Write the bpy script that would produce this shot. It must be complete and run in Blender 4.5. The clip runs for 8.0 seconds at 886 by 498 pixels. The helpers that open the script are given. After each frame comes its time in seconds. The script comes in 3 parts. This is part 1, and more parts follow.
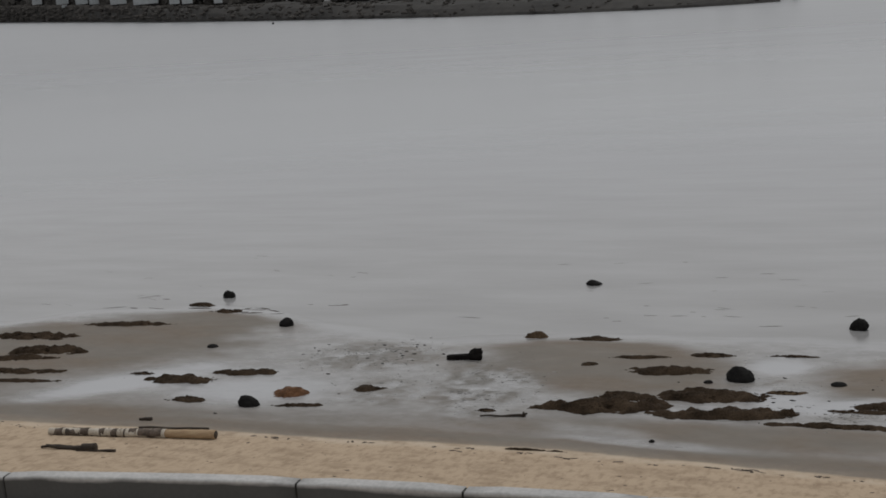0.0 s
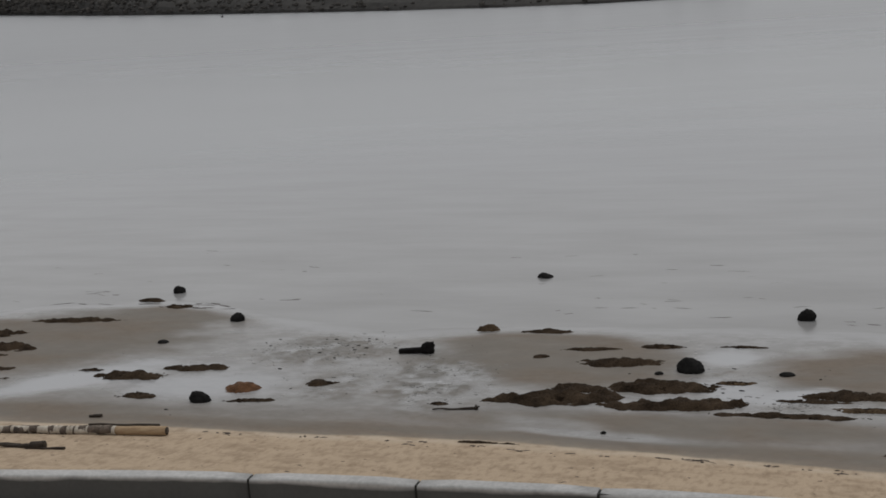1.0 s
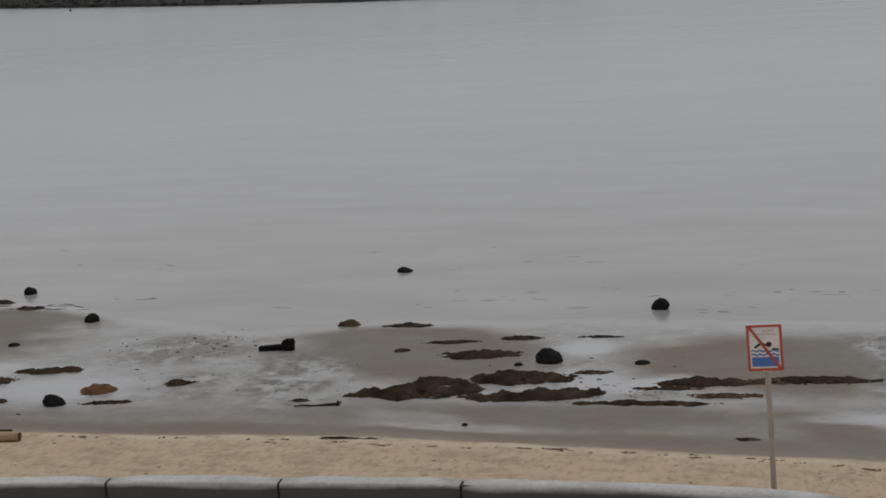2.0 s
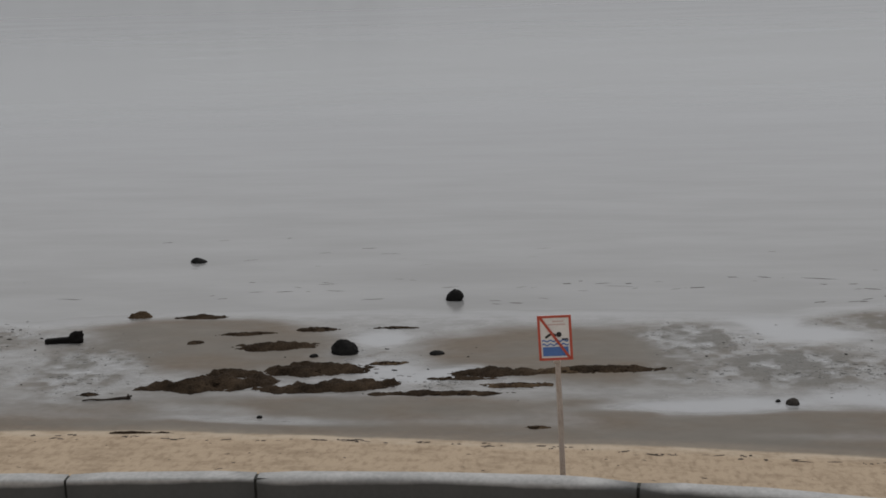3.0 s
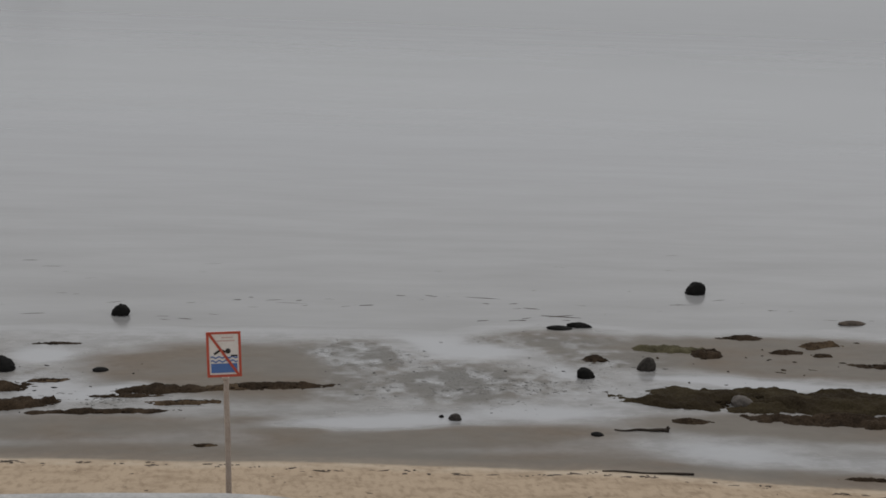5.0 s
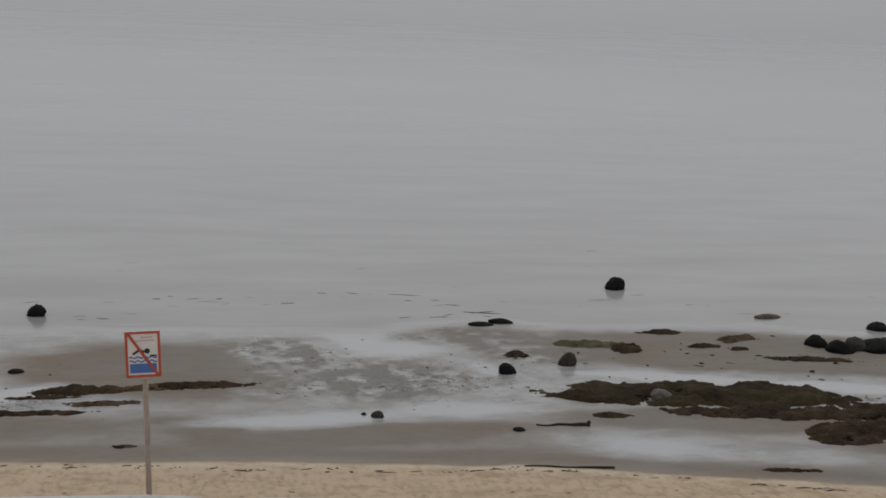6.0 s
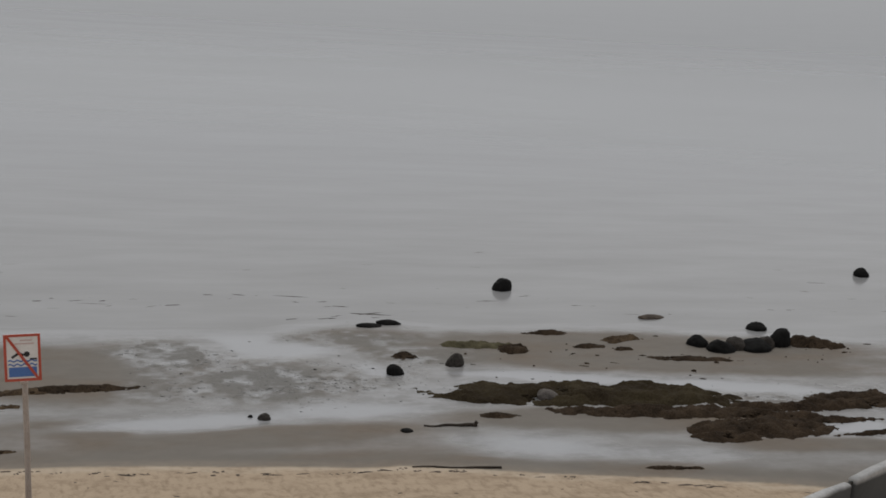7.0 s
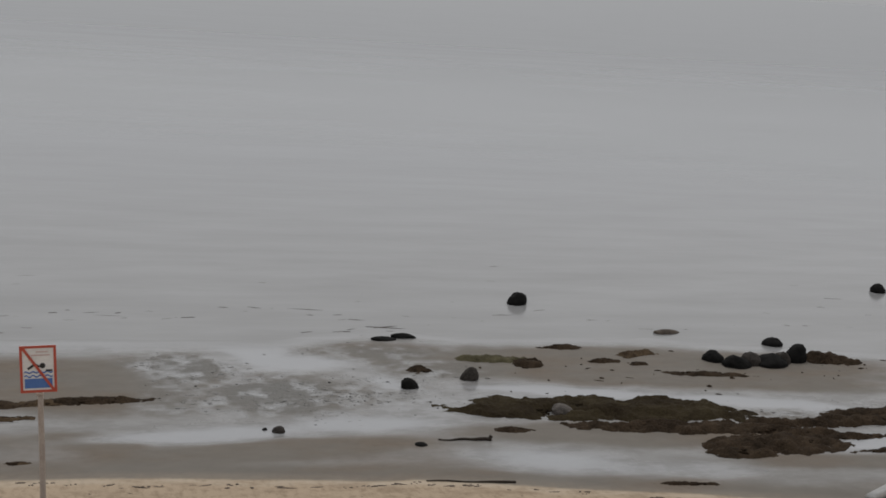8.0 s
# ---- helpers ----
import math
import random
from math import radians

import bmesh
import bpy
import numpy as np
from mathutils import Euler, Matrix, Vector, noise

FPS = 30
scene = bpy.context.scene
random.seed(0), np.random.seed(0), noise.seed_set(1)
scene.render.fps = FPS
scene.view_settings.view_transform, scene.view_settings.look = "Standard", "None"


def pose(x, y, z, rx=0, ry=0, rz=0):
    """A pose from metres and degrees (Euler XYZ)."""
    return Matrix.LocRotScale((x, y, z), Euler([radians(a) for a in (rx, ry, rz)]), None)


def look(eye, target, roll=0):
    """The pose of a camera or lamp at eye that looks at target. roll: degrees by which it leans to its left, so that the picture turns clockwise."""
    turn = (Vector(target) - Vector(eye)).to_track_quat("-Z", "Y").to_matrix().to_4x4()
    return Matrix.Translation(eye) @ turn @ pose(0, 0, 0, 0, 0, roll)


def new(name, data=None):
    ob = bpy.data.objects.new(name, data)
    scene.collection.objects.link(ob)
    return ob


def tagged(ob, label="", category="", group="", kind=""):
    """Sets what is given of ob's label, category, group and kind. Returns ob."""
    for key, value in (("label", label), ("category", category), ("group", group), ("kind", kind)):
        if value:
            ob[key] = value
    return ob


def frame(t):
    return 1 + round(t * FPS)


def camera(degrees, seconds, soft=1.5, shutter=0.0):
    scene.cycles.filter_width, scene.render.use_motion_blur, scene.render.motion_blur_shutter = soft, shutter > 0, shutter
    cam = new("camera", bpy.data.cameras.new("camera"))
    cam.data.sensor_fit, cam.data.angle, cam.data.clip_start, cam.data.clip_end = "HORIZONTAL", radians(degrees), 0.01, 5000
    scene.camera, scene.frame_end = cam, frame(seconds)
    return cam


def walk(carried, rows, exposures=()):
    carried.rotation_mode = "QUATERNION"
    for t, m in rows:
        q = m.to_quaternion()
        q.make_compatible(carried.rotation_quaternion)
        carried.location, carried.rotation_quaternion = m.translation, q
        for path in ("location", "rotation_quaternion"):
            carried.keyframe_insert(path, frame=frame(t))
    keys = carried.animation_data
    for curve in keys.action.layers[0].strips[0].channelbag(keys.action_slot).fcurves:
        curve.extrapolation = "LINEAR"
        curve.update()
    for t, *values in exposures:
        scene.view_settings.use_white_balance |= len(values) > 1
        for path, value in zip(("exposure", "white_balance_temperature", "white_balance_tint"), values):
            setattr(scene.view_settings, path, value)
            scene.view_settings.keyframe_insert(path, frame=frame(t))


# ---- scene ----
cam = camera(36.9, 8.0, soft=1.7)
EYE = 8.0
ROWS = [  # seconds, yaw, pitch, roll
    (0, 23.563, -11.519, -4.759),
    (0.2, 23.093, -11.537, -4.936),
    (0.5, 22.216, -11.608, -4.850),
    (0.8, 21.715, -11.773, -4.562),
    (1, 21.459, -11.965, -4.666),
    (1.2, 20.400, -12.184, -5.033),
    (2.3, 12.806, -12.817, -3.440),
    (2.5, 10.840, -12.985, -2.814),
    (2.8, 7.956, -13.308, -1.807),
    (3, 6.311, -13.511, -1.943),
    (3.2, 3.544, -13.692, -1.617),
    (3.5, 0.017, -13.581, -0.005),
    (3.8, -1.694, -13.483, 0.576),
    (4, -3.039, -13.567, 0.991),
    (4.2, -4.379, -13.338, 1.392),
    (4.5, -6.199, -12.815, 2.014),
    (4.7, -7.127, -12.683, 2.307),
    (5.8, -10.704, -12.951, 2.901),
    (6, -11.648, -12.682, 2.949),
    (6.2, -12.643, -12.577, 3.186),
    (6.5, -14.140, -12.270, 3.529),
    (6.8, -15.694, -12.236, 3.805),
    (7, -16.587, -12.331, 4.082),
    (7.2, -17.238, -12.485, 4.072),
    (7.5, -17.661, -12.667, 4.196),
    (7.7, -17.290, -12.583, 4.251),
    (7.8, -17.170, -12.510, 4.250),
    (7.9, -16.344, -12.149, 4.254),
    (8, -15.874, -11.788, 4.210),
]
walk(cam, [(t, pose(0, 0, EYE, 0, 0, yaw) @ pose(0, 0, 0, 90 + pitch) @ pose(0, 0, 0, 0, 0, roll)) for t, yaw, pitch, roll in ROWS],
     exposures=[(0.0, 0.18, 6500, 10), (8.0, 0.22, 6500, 10)])

# ---- light: an overcast sky ----
world = bpy.data.worlds.new("overcast_sky")
scene.world = world
world.use_nodes = True
wn, wl = world.node_tree.nodes, world.node_tree.links
sky = wn.new("ShaderNodeTexSky")
sky.sky_type, sky.sun_disc = "NISHITA", False
sky.sun_elevation, sky.sun_rotation = radians(64), radians(5)
sky.dust_density, sky.air_density = 2.3, 1.0
grey = wn.new("ShaderNodeHueSaturation")
grey.inputs["Saturation"].default_value = 0.03
wl.new(sky.outputs["Color"], grey.inputs["Color"])
cloud = wn.new("ShaderNodeMix")
cloud.data_type = "RGBA"
cloud.inputs[0].default_value = 0.6
cloud.inputs[7].default_value = (2.90, 2.94, 3.02, 1)
wl.new(grey.outputs["Color"], cloud.inputs[6])
wl.new(cloud.outputs[2], wn["Background"].inputs["Color"])
wn["Background"].inputs["Strength"].default_value = 0.12
sun = new("sun", bpy.data.lights.new("sun", "SUN"))
sun.data.energy, sun.data.angle, sun.data.color = 0.5, radians(30), (1.0, 0.97, 0.93)
sun.matrix_world = look((0, 0, 60), Vector((0, 0, 60)) - Vector((math.sin(radians(5)) * 0.44, math.cos(radians(5)) * 0.44, 0.90)))


# ---- materials ----
def material(name, base, rough=0.7, second=None, scale=6.0, fine=60.0, bump=0.3, depth=0.02, spec=0.5, stretch=(1, 1, 1)):
    """Two colours mixed by coarse and fine noise, with relief."""
    m = bpy.data.materials.new(name)
    m.use_nodes = True
    n, l = m.node_tree.nodes, m.node_tree.links
    b = n["Principled BSDF"]
    tc, mp = n.new("ShaderNodeTexCoord"), n.new("ShaderNodeMapping")
    mp.inputs["Scale"].default_value = stretch
    l.new(tc.outputs["Object"], mp.inputs["Vector"])
    big, small = n.new("ShaderNodeTexNoise"), n.new("ShaderNodeTexNoise")
    for node, s, d in ((big, scale, 5), (small, fine, 4)):
        node.inputs["Scale"].default_value, node.inputs["Detail"].default_value = s, d
        l.new(mp.outputs["Vector"], node.inputs["Vector"])
    add = n.new("ShaderNodeMath")
    add.operation = "MULTIPLY_ADD"
    add.inputs[1].default_value = 0.55
    l.new(small.outputs["Fac"], add.inputs[0])
    half = n.new("ShaderNodeMath")
    half.operation = "MULTIPLY"
    half.inputs[1].default_value = 0.6
    l.new(big.outputs["Fac"], half.inputs[0])
    l.new(half.outputs[0], add.inputs[2])
    ramp = n.new("ShaderNodeValToRGB")
    ramp.color_ramp.elements[0].position, ramp.color_ramp.elements[1].position = 0.40, 0.74
    ramp.color_ramp.elements[0].color = (*(second or [c * 0.55 for c in base]), 1)
    ramp.color_ramp.elements[1].color = (*base, 1)
    l.new(add.outputs[0], ramp.inputs["Fac"])
    l.new(ramp.outputs["Color"], b.inputs["Base Color"])
    b.inputs["Roughness"].default_value = rough
    b.inputs["Specular IOR Level"].default_value = spec
    bp = n.new("ShaderNodeBump")
    bp.inputs["Strength"].default_value, bp.inputs["Distance"].default_value = bump, depth
    l.new(add.outputs[0], bp.inputs["Height"])
    l.new(bp.outputs["Normal"], b.inputs["Normal"])
    return m


def ground_material():
    """Sand: pale and dry high up, brown and damp below, with a film of standing water and stony patches where the ground's cover says so."""
    m = bpy.data.materials.new("beach_sand")
    m.use_nodes = True
    n, l = m.node_tree.nodes, m.node_tree.links
    b = n["Principled BSDF"]
    geo, sep = n.new("ShaderNodeNewGeometry"), n.new("ShaderNodeSeparateXYZ")
    l.new(geo.outputs["Position"], sep.inputs[0])

    def spread(s, detail, stretch):
        t, mp = n.new("ShaderNodeTexNoise"), n.new("ShaderNodeMapping")
        t.inputs["Scale"].default_value, t.inputs["Detail"].default_value, t.inputs["Roughness"].default_value = s, detail, 0.65
        mp.inputs["Scale"].default_value = stretch
        l.new(geo.outputs["Position"], mp.inputs["Vector"])
        l.new(mp.outputs[0], t.inputs["Vector"])
        return t.outputs["Fac"]

    def cover(name):
        k = n.new("ShaderNodeAttribute")
        k.attribute_name = name
        return k.outputs["Fac"]

    def calc(op, a, c, e=None):
        k = n.new("ShaderNodeMath")
        k.operation = op
        for i, v in enumerate((a, c, e)):
            if v is None:
                continue
            if isinstance(v, (int, float)):
                k.inputs[i].default_value = v
            else:
                l.new(v, k.inputs[i])
        return k.outputs[0]

    def ramp(fac, lo, hi, a=0.0, z=1.0):
        k = n.new("ShaderNodeMapRange")
        k.interpolation_type = "SMOOTHSTEP"
        l.new(fac, k.inputs[0])
        for i, v in enumerate((lo, hi, a, z)):
            k.inputs[i + 1].default_value = v
        return k.outputs[0]

    def mix(fac, a, c):
        k = n.new("ShaderNodeMix")
        k.data_type = "RGBA"
        if isinstance(fac, float):
            k.inputs[0].default_value = fac
        else:
            l.new(fac, k.inputs[0])
        for i, v in ((6, a), (7, c)):
            if isinstance(v, tuple):
                k.inputs[i].default_value = (*v, 1)
            else:
                l.new(v, k.inputs[i])
        return k.outputs[2]

    broad, mid, fine, patch, tread = spread(0.7, 6, (0.4, 1, 1)), spread(7.0, 6, (0.7, 1, 1)), spread(70.0, 3, (0.9, 1, 1)), spread(2.6, 5, (0.55, 1, 1)), spread(9.0, 5, (1, 0.42, 1))
    level = calc("MULTIPLY_ADD", calc("SUBTRACT", broad, 0.5), 0.012, sep.outputs["Z"])
    level = calc("MULTIPLY_ADD", calc("SUBTRACT", mid, 0.5), 0.008, level)
    dry = ramp(level, 0.050, 0.078)
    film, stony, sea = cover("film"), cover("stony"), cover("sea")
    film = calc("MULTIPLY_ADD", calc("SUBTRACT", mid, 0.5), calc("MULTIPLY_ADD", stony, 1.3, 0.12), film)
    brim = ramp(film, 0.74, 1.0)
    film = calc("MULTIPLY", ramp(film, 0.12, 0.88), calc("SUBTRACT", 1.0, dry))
    grain = mix(fine, DRY_A, DRY_B)
    # Mottling, and the shade inside trodden dents put into the colour.
    grain = mix(ramp(tread, 0.44, 0.74, 0.0, 0.62), grain, DRY_C)
    grain = mix(ramp(patch, 0.45, 0.70, 0.0, 0.5), grain, DRY_C)
    crest = calc("MULTIPLY", ramp(level, 0.125, 0.085), ramp(patch, 0.35, 0.65, 0.75, 0.2))
    grain = mix(crest, grain, DRY_CREST)
    damp = mix(ramp(broad, 0.32, 0.58), mix(mid, DAMP_A, DAMP_B), mix(patch, GREY_A, GREY_B))
    damp = mix(calc("MULTIPLY", stony, 0.85), damp, mix(ramp(fine, 0.35, 0.65), GRIT_A, GRIT_B))
    # Reflected sky painted as pale base colour on the film, brightest in full pools.
    sheen = mix(sea, mix(brim, mix(ramp(patch, 0.38, 0.62), SHEEN_A, SHEEN_B), SHEEN_POOL), mix(ramp(spread(1.1, 5, (0.16, 1, 1)), 0.36, 0.64), NEAR_SKY_DARK, NEAR_SKY_LIGHT))
    l.new(mix(film, mix(dry, damp, grain), sheen), b.inputs["Base Color"])
    rough = calc("MULTIPLY_ADD", film, -0.43, 0.60)
    l.new(calc("MULTIPLY_ADD", dry, 0.32, rough), b.inputs["Roughness"])
    b.inputs["IOR"].default_value = 1.36
    l.new(calc("MULTIPLY_ADD", dry, -0.2, calc("MULTIPLY_ADD", film, 0.26, 0.24)), b.inputs["Specular IOR Level"])
    bp = n.new("ShaderNodeBump")
    bp.inputs["Distance"].default_value = 0.02
    l.new(calc("MULTIPLY_ADD", dry, 0.55, calc("MULTIPLY_ADD", film, -0.22, 0.25)), bp.inputs["Strength"])
    l.new(calc("ADD", calc("MULTIPLY_ADD", calc("MULTIPLY", tread, dry), -2.0, mid), calc("MULTIPLY", fine, 0.4)), bp.inputs["Height"])
    l.new(bp.outputs["Normal"], b.inputs["Normal"])
    return m


def water_material():
    m = bpy.data.materials.new("calm_grey_water")
    m.use_nodes = True
    n, l = m.node_tree.nodes, m.node_tree.links
    b = n["Principled BSDF"]
    geo = n.new("ShaderNodeNewGeometry")
    b.inputs["IOR"].default_value = 1.36
    b.inputs["Roughness"].default_value = 0.17
    last = None
    for s, stretch, strength, dist in ((0.5, (0.25, 1, 1), 0.12, 0.05), (3.0, (0.30, 1, 1), 0.16, 0.02), (0.9, (0.10, 1, 1), 0.14, 0.04)):
        t, mp, bp = n.new("ShaderNodeTexNoise"), n.new("ShaderNodeMapping"), n.new("ShaderNodeBump")
        t.inputs["Scale"].default_value, t.inputs["Detail"].default_value, t.inputs["Lacunarity"].default_value = s, 4, 2.31
        mp.inputs["Scale"].default_value, mp.inputs["Rotation"].default_value = stretch, (0.0, 0.0, 0.21 + s * 0.05)
        mp.inputs["Location"].default_value = (3.7, 11.3, 0.37)
        l.new(geo.outputs["Position"], mp.inputs["Vector"])
        l.new(mp.outputs[0], t.inputs["Vector"])
        l.new(t.outputs["Fac"], bp.inputs["Height"])
        bp.inputs["Strength"].default_value, bp.inputs["Distance"].default_value = strength, dist
        if last:
            l.new(last.outputs["Normal"], bp.inputs["Normal"])
        last = bp
    l.new(last.outputs["Normal"], b.inputs["Normal"])
    t, mp, cr = n.new("ShaderNodeTexNoise"), n.new("ShaderNodeMapping"), n.new("ShaderNodeValToRGB")
    t.inputs["Scale"].default_value, t.inputs["Detail"].default_value, t.inputs["Lacunarity"].default_value = 0.31, 5, 2.1
    t.inputs["Roughness"].default_value = 0.62
    mp.inputs["Scale"].default_value, mp.inputs["Location"].default_value = (0.22, 0.8, 1), (31.3, 17.7, 0.41)
    l.new(geo.outputs["Position"], mp.inputs["Vector"])
    l.new(mp.outputs[0], t.inputs["Vector"])
    l.new(t.outputs["Fac"], cr.inputs["Fac"])
    cr.color_ramp.elements[0].color, cr.color_ramp.elements[1].color = (*WATER_A, 1), (*WATER_B, 1)
    cr.color_ramp.elements[0].position, cr.color_ramp.elements[1].position = 0.3, 0.7
    sep = n.new("ShaderNodeSeparateXYZ")
    l.new(geo.outputs["Position"], sep.inputs[0])
    # Paler colour towards the beach paints in the brighter high sky mirrored there.
    near_sky, calm, tint = n.new("ShaderNodeMapRange"), n.new("ShaderNodeMapRange"), n.new("ShaderNodeMix")
    for node, values in ((near_sky, (26.0, 60.0, 1.0, 0.0)), (calm, (30.0, 160.0, 0.15, 0.28))):
        node.interpolation_type = "SMOOTHSTEP"
        l.new(sep.outputs["Y"], node.inputs[0])
        for i, v in enumerate(values):
            node.inputs[i + 1].default_value = v
    tint.data_type = "RGBA"
    l.new(near_sky.outputs[0], tint.inputs[0])
    l.new(cr.outputs["Color"], tint.inputs[6])
    ts, ms, cs = n.new("ShaderNodeTexNoise"), n.new("ShaderNodeMapping"), n.new("ShaderNodeValToRGB")
    ts.inputs["Scale"].default_value, ts.inputs["Detail"].default_value = 0.8, 6
    ms.inputs["Scale"].default_value = (0.25, 0.8, 1)
    l.new(geo.outputs["Position"], ms.inputs["Vector"])
    l.new(ms.outputs[0], ts.inputs["Vector"])
    l.new(ts.outputs["Fac"], cs.inputs["Fac"])
    cs.color_ramp.elements[0].color, cs.color_ramp.elements[1].color = (*NEAR_SKY_DARK, 1), (*NEAR_SKY_LIGHT, 1)
    cs.color_ramp.elements[0].position, cs.color_ramp.elements[1].position = 0.3, 0.68
    l.new(cs.outputs["Color"], tint.inputs[7])
    l.new(tint.outputs[2], b.inputs["Base Color"])
    l.new(calm.outputs[0], b.inputs["Roughness"])
    return m


DRY_A, DRY_B, DRY_C = (0.420, 0.324, 0.230), (0.555, 0.440, 0.325), (0.250, 0.186, 0.128)
DRY_CREST = (0.56, 0.475, 0.375)
# Base colours of the wet film, lightened to carry the sky's sheen.
SHEEN_A, SHEEN_B, SHEEN_POOL = (0.252, 0.249, 0.246), (0.332, 0.331, 0.333), (0.395, 0.400, 0.414)
DAMP_A, DAMP_B = (0.132, 0.104, 0.079), (0.216, 0.177, 0.139)
GREY_A, GREY_B = (0.140, 0.123, 0.104), (0.226, 0.205, 0.178)
GRIT_A, GRIT_B = (0.130, 0.127, 0.119), (0.240, 0.237, 0.227)
WATER_A, WATER_B = (0.212, 0.220, 0.232), (0.252, 0.262, 0.277)
# Near water over pale sand, lightened further for the sky it mirrors.
NEAR_SKY_DARK, NEAR_SKY_LIGHT = (0.248, 0.246, 0.243), (0.318, 0.318, 0.318)
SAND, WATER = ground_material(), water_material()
CONCRETE = material("weathered_concrete", (0.53, 0.525, 0.515), 0.85, (0.36, 0.357, 0.35), 1.6, 16, 0.25, 0.01)
def darken_block_faces(m):
    """A dark tone up the face of the blocks with an uneven upper edge, and light tops."""
    n, l = m.node_tree.nodes, m.node_tree.links
    b = n["Principled BSDF"]
    old = b.inputs["Base Color"].links[0].from_socket
    geo, sep, t = n.new("ShaderNodeNewGeometry"), n.new("ShaderNodeSeparateXYZ"), n.new("ShaderNodeTexNoise")
    mp = n.new("ShaderNodeMapping")
    mp.inputs["Scale"].default_value = (0.35, 0.35, 1.0)
    l.new(geo.outputs["Position"], sep.inputs[0])
    l.new(geo.outputs["Position"], mp.inputs["Vector"])
    l.new(mp.outputs[0], t.inputs["Vector"])
    t.inputs["Scale"].default_value, t.inputs["Detail"].default_value = 2.2, 6
    add, rng, mix = n.new("ShaderNodeMath"), n.new("ShaderNodeMapRange"), n.new("ShaderNodeMix")
    add.operation = "MULTIPLY_ADD"
    l.new(t.outputs["Fac"], add.inputs[0])
    add.inputs[1].default_value = -0.22
    l.new(sep.outputs["Z"], add.inputs[2])
    l.new(add.outputs[0], rng.inputs[0])
    for i, v in enumerate((0.765, 0.70, 0.0, 0.92)):
        rng.inputs[i + 1].default_value = v
    mix.data_type = "RGBA"
    l.new(rng.outputs[0], mix.inputs[0])
    l.new(old, mix.inputs[6])
    mix.inputs[7].default_value = (0.045, 0.046, 0.045, 1)
    l.new(mix.outputs[2], b.inputs["Base Color"])


darken_block_faces(CONCRETE)
JOINT = material("dark_joint", (0.05, 0.05, 0.045), 0.95, None, 8, 60)
ROCK = material("wet_dark_boulder", (0.020, 0.019, 0.018), 0.8, (0.006, 0.006, 0.006), 5, 40, 0.6, 0.03, 0.08)
GREY_ROCK = material("grey_brown_boulder", (0.075, 0.066, 0.058), 0.8, (0.025, 0.022, 0.02), 5, 40, 0.6, 0.03, 0.1)
PALE_ROCK = material("grey_boulder", (0.15, 0.13, 0.115), 0.8, (0.06, 0.052, 0.046), 5, 40, 0.5, 0.03)
WEED = material("brown_seaweed", (0.066, 0.046, 0.030), 0.85, (0.013, 0.009, 0.006), 2.5, 30, 0.6, 0.05, 0.06)
WEED_OLIVE = material("olive_seaweed", (0.056, 0.044, 0.024), 0.85, (0.017, 0.011, 0.007), 1.1, 30, 0.9, 0.05, 0.06)
WEED_TAN = material("tan_seaweed", (0.120, 0.084, 0.052), 0.85, (0.030, 0.020, 0.013), 5, 40, 0.9, 0.05, 0.06)
WEED_PALE = material("faded_olive_seaweed", (0.14, 0.125, 0.075), 0.85, (0.04, 0.034, 0.02), 4, 40, 0.9, 0.05, 0.06)
WEED_RUST = material("rust_seaweed", (0.18, 0.088, 0.042), 0.8, (0.06, 0.029, 0.015), 7, 45, 0.9, 0.05, 0.2)
CHAR = material("charred_wood", (0.016, 0.014, 0.013), 0.85, (0.006, 0.005, 0.005), 6, 50, 0.7, 0.02, 0.08)
DARK_WOOD = material("wet_driftwood", (0.06, 0.045, 0.032), 0.75, (0.02, 0.015, 0.012), 6, 50, 0.6, 0.02, 0.3, (1, 5, 5))
BIRCH = material("birch_bark", (0.62, 0.57, 0.49), 0.8, (0.34, 0.29, 0.23), 4, 30, 0.4, 0.01)
BARE_WOOD = material("bare_pale_wood", (0.46, 0.34, 0.21), 0.8, (0.30, 0.20, 0.12), 5, 40, 0.3, 0.01, 0.3, (1, 6, 6))
LOG_BARK = material("peeling_bark", (0.19, 0.150, 0.12), 0.9, (0.022, 0.016, 0.013), 6, 40, 0.8, 0.02)
DARK_BARK = material("dark_bark", (0.10, 0.075, 0.055), 0.9, (0.03, 0.022, 0.017), 8, 50, 0.8, 0.02)
RED = material("red_sign_paint", (0.54, 0.092, 0.055), 0.5, (0.45, 0.070, 0.042), 5, 40, 0.05, 0.002)
WHITE = material("white_sign_paint", (0.84, 0.82, 0.80), 0.5, (0.74, 0.72, 0.70), 5, 40, 0.05, 0.002)
BLUE = material("blue_sign_paint", (0.09, 0.20, 0.50), 0.5, (0.07, 0.16, 0.42), 5, 40, 0.05, 0.002)
BLACK = material("black_sign_paint", (0.02, 0.02, 0.022), 0.5, None, 5, 40, 0.05, 0.002)
PINK = material("faded_red_lettering", (0.64, 0.48, 0.46), 0.6, (0.58, 0.42, 0.40), 5, 40, 0.05, 0.002)
POST = material("weathered_post_paint", (0.50, 0.43, 0.38), 0.7, (0.34, 0.28, 0.24), 6, 50, 0.2, 0.004)
BANK = material("far_bank_scrub", (0.072, 0.069, 0.065), 0.95, (0.040, 0.039, 0.038), 0.06, 0.6, 0.3, 0.3, 0.1)
SCRUB = material("bare_scrub", (0.095, 0.088, 0.081), 0.95, (0.050, 0.047, 0.044), 0.05, 0.5, 0.2, 0.3, 0.1)
WALL_PALE = material("pale_render", (0.50, 0.53, 0.54), 0.9, (0.36, 0.38, 0.39), 0.12, 1.0)
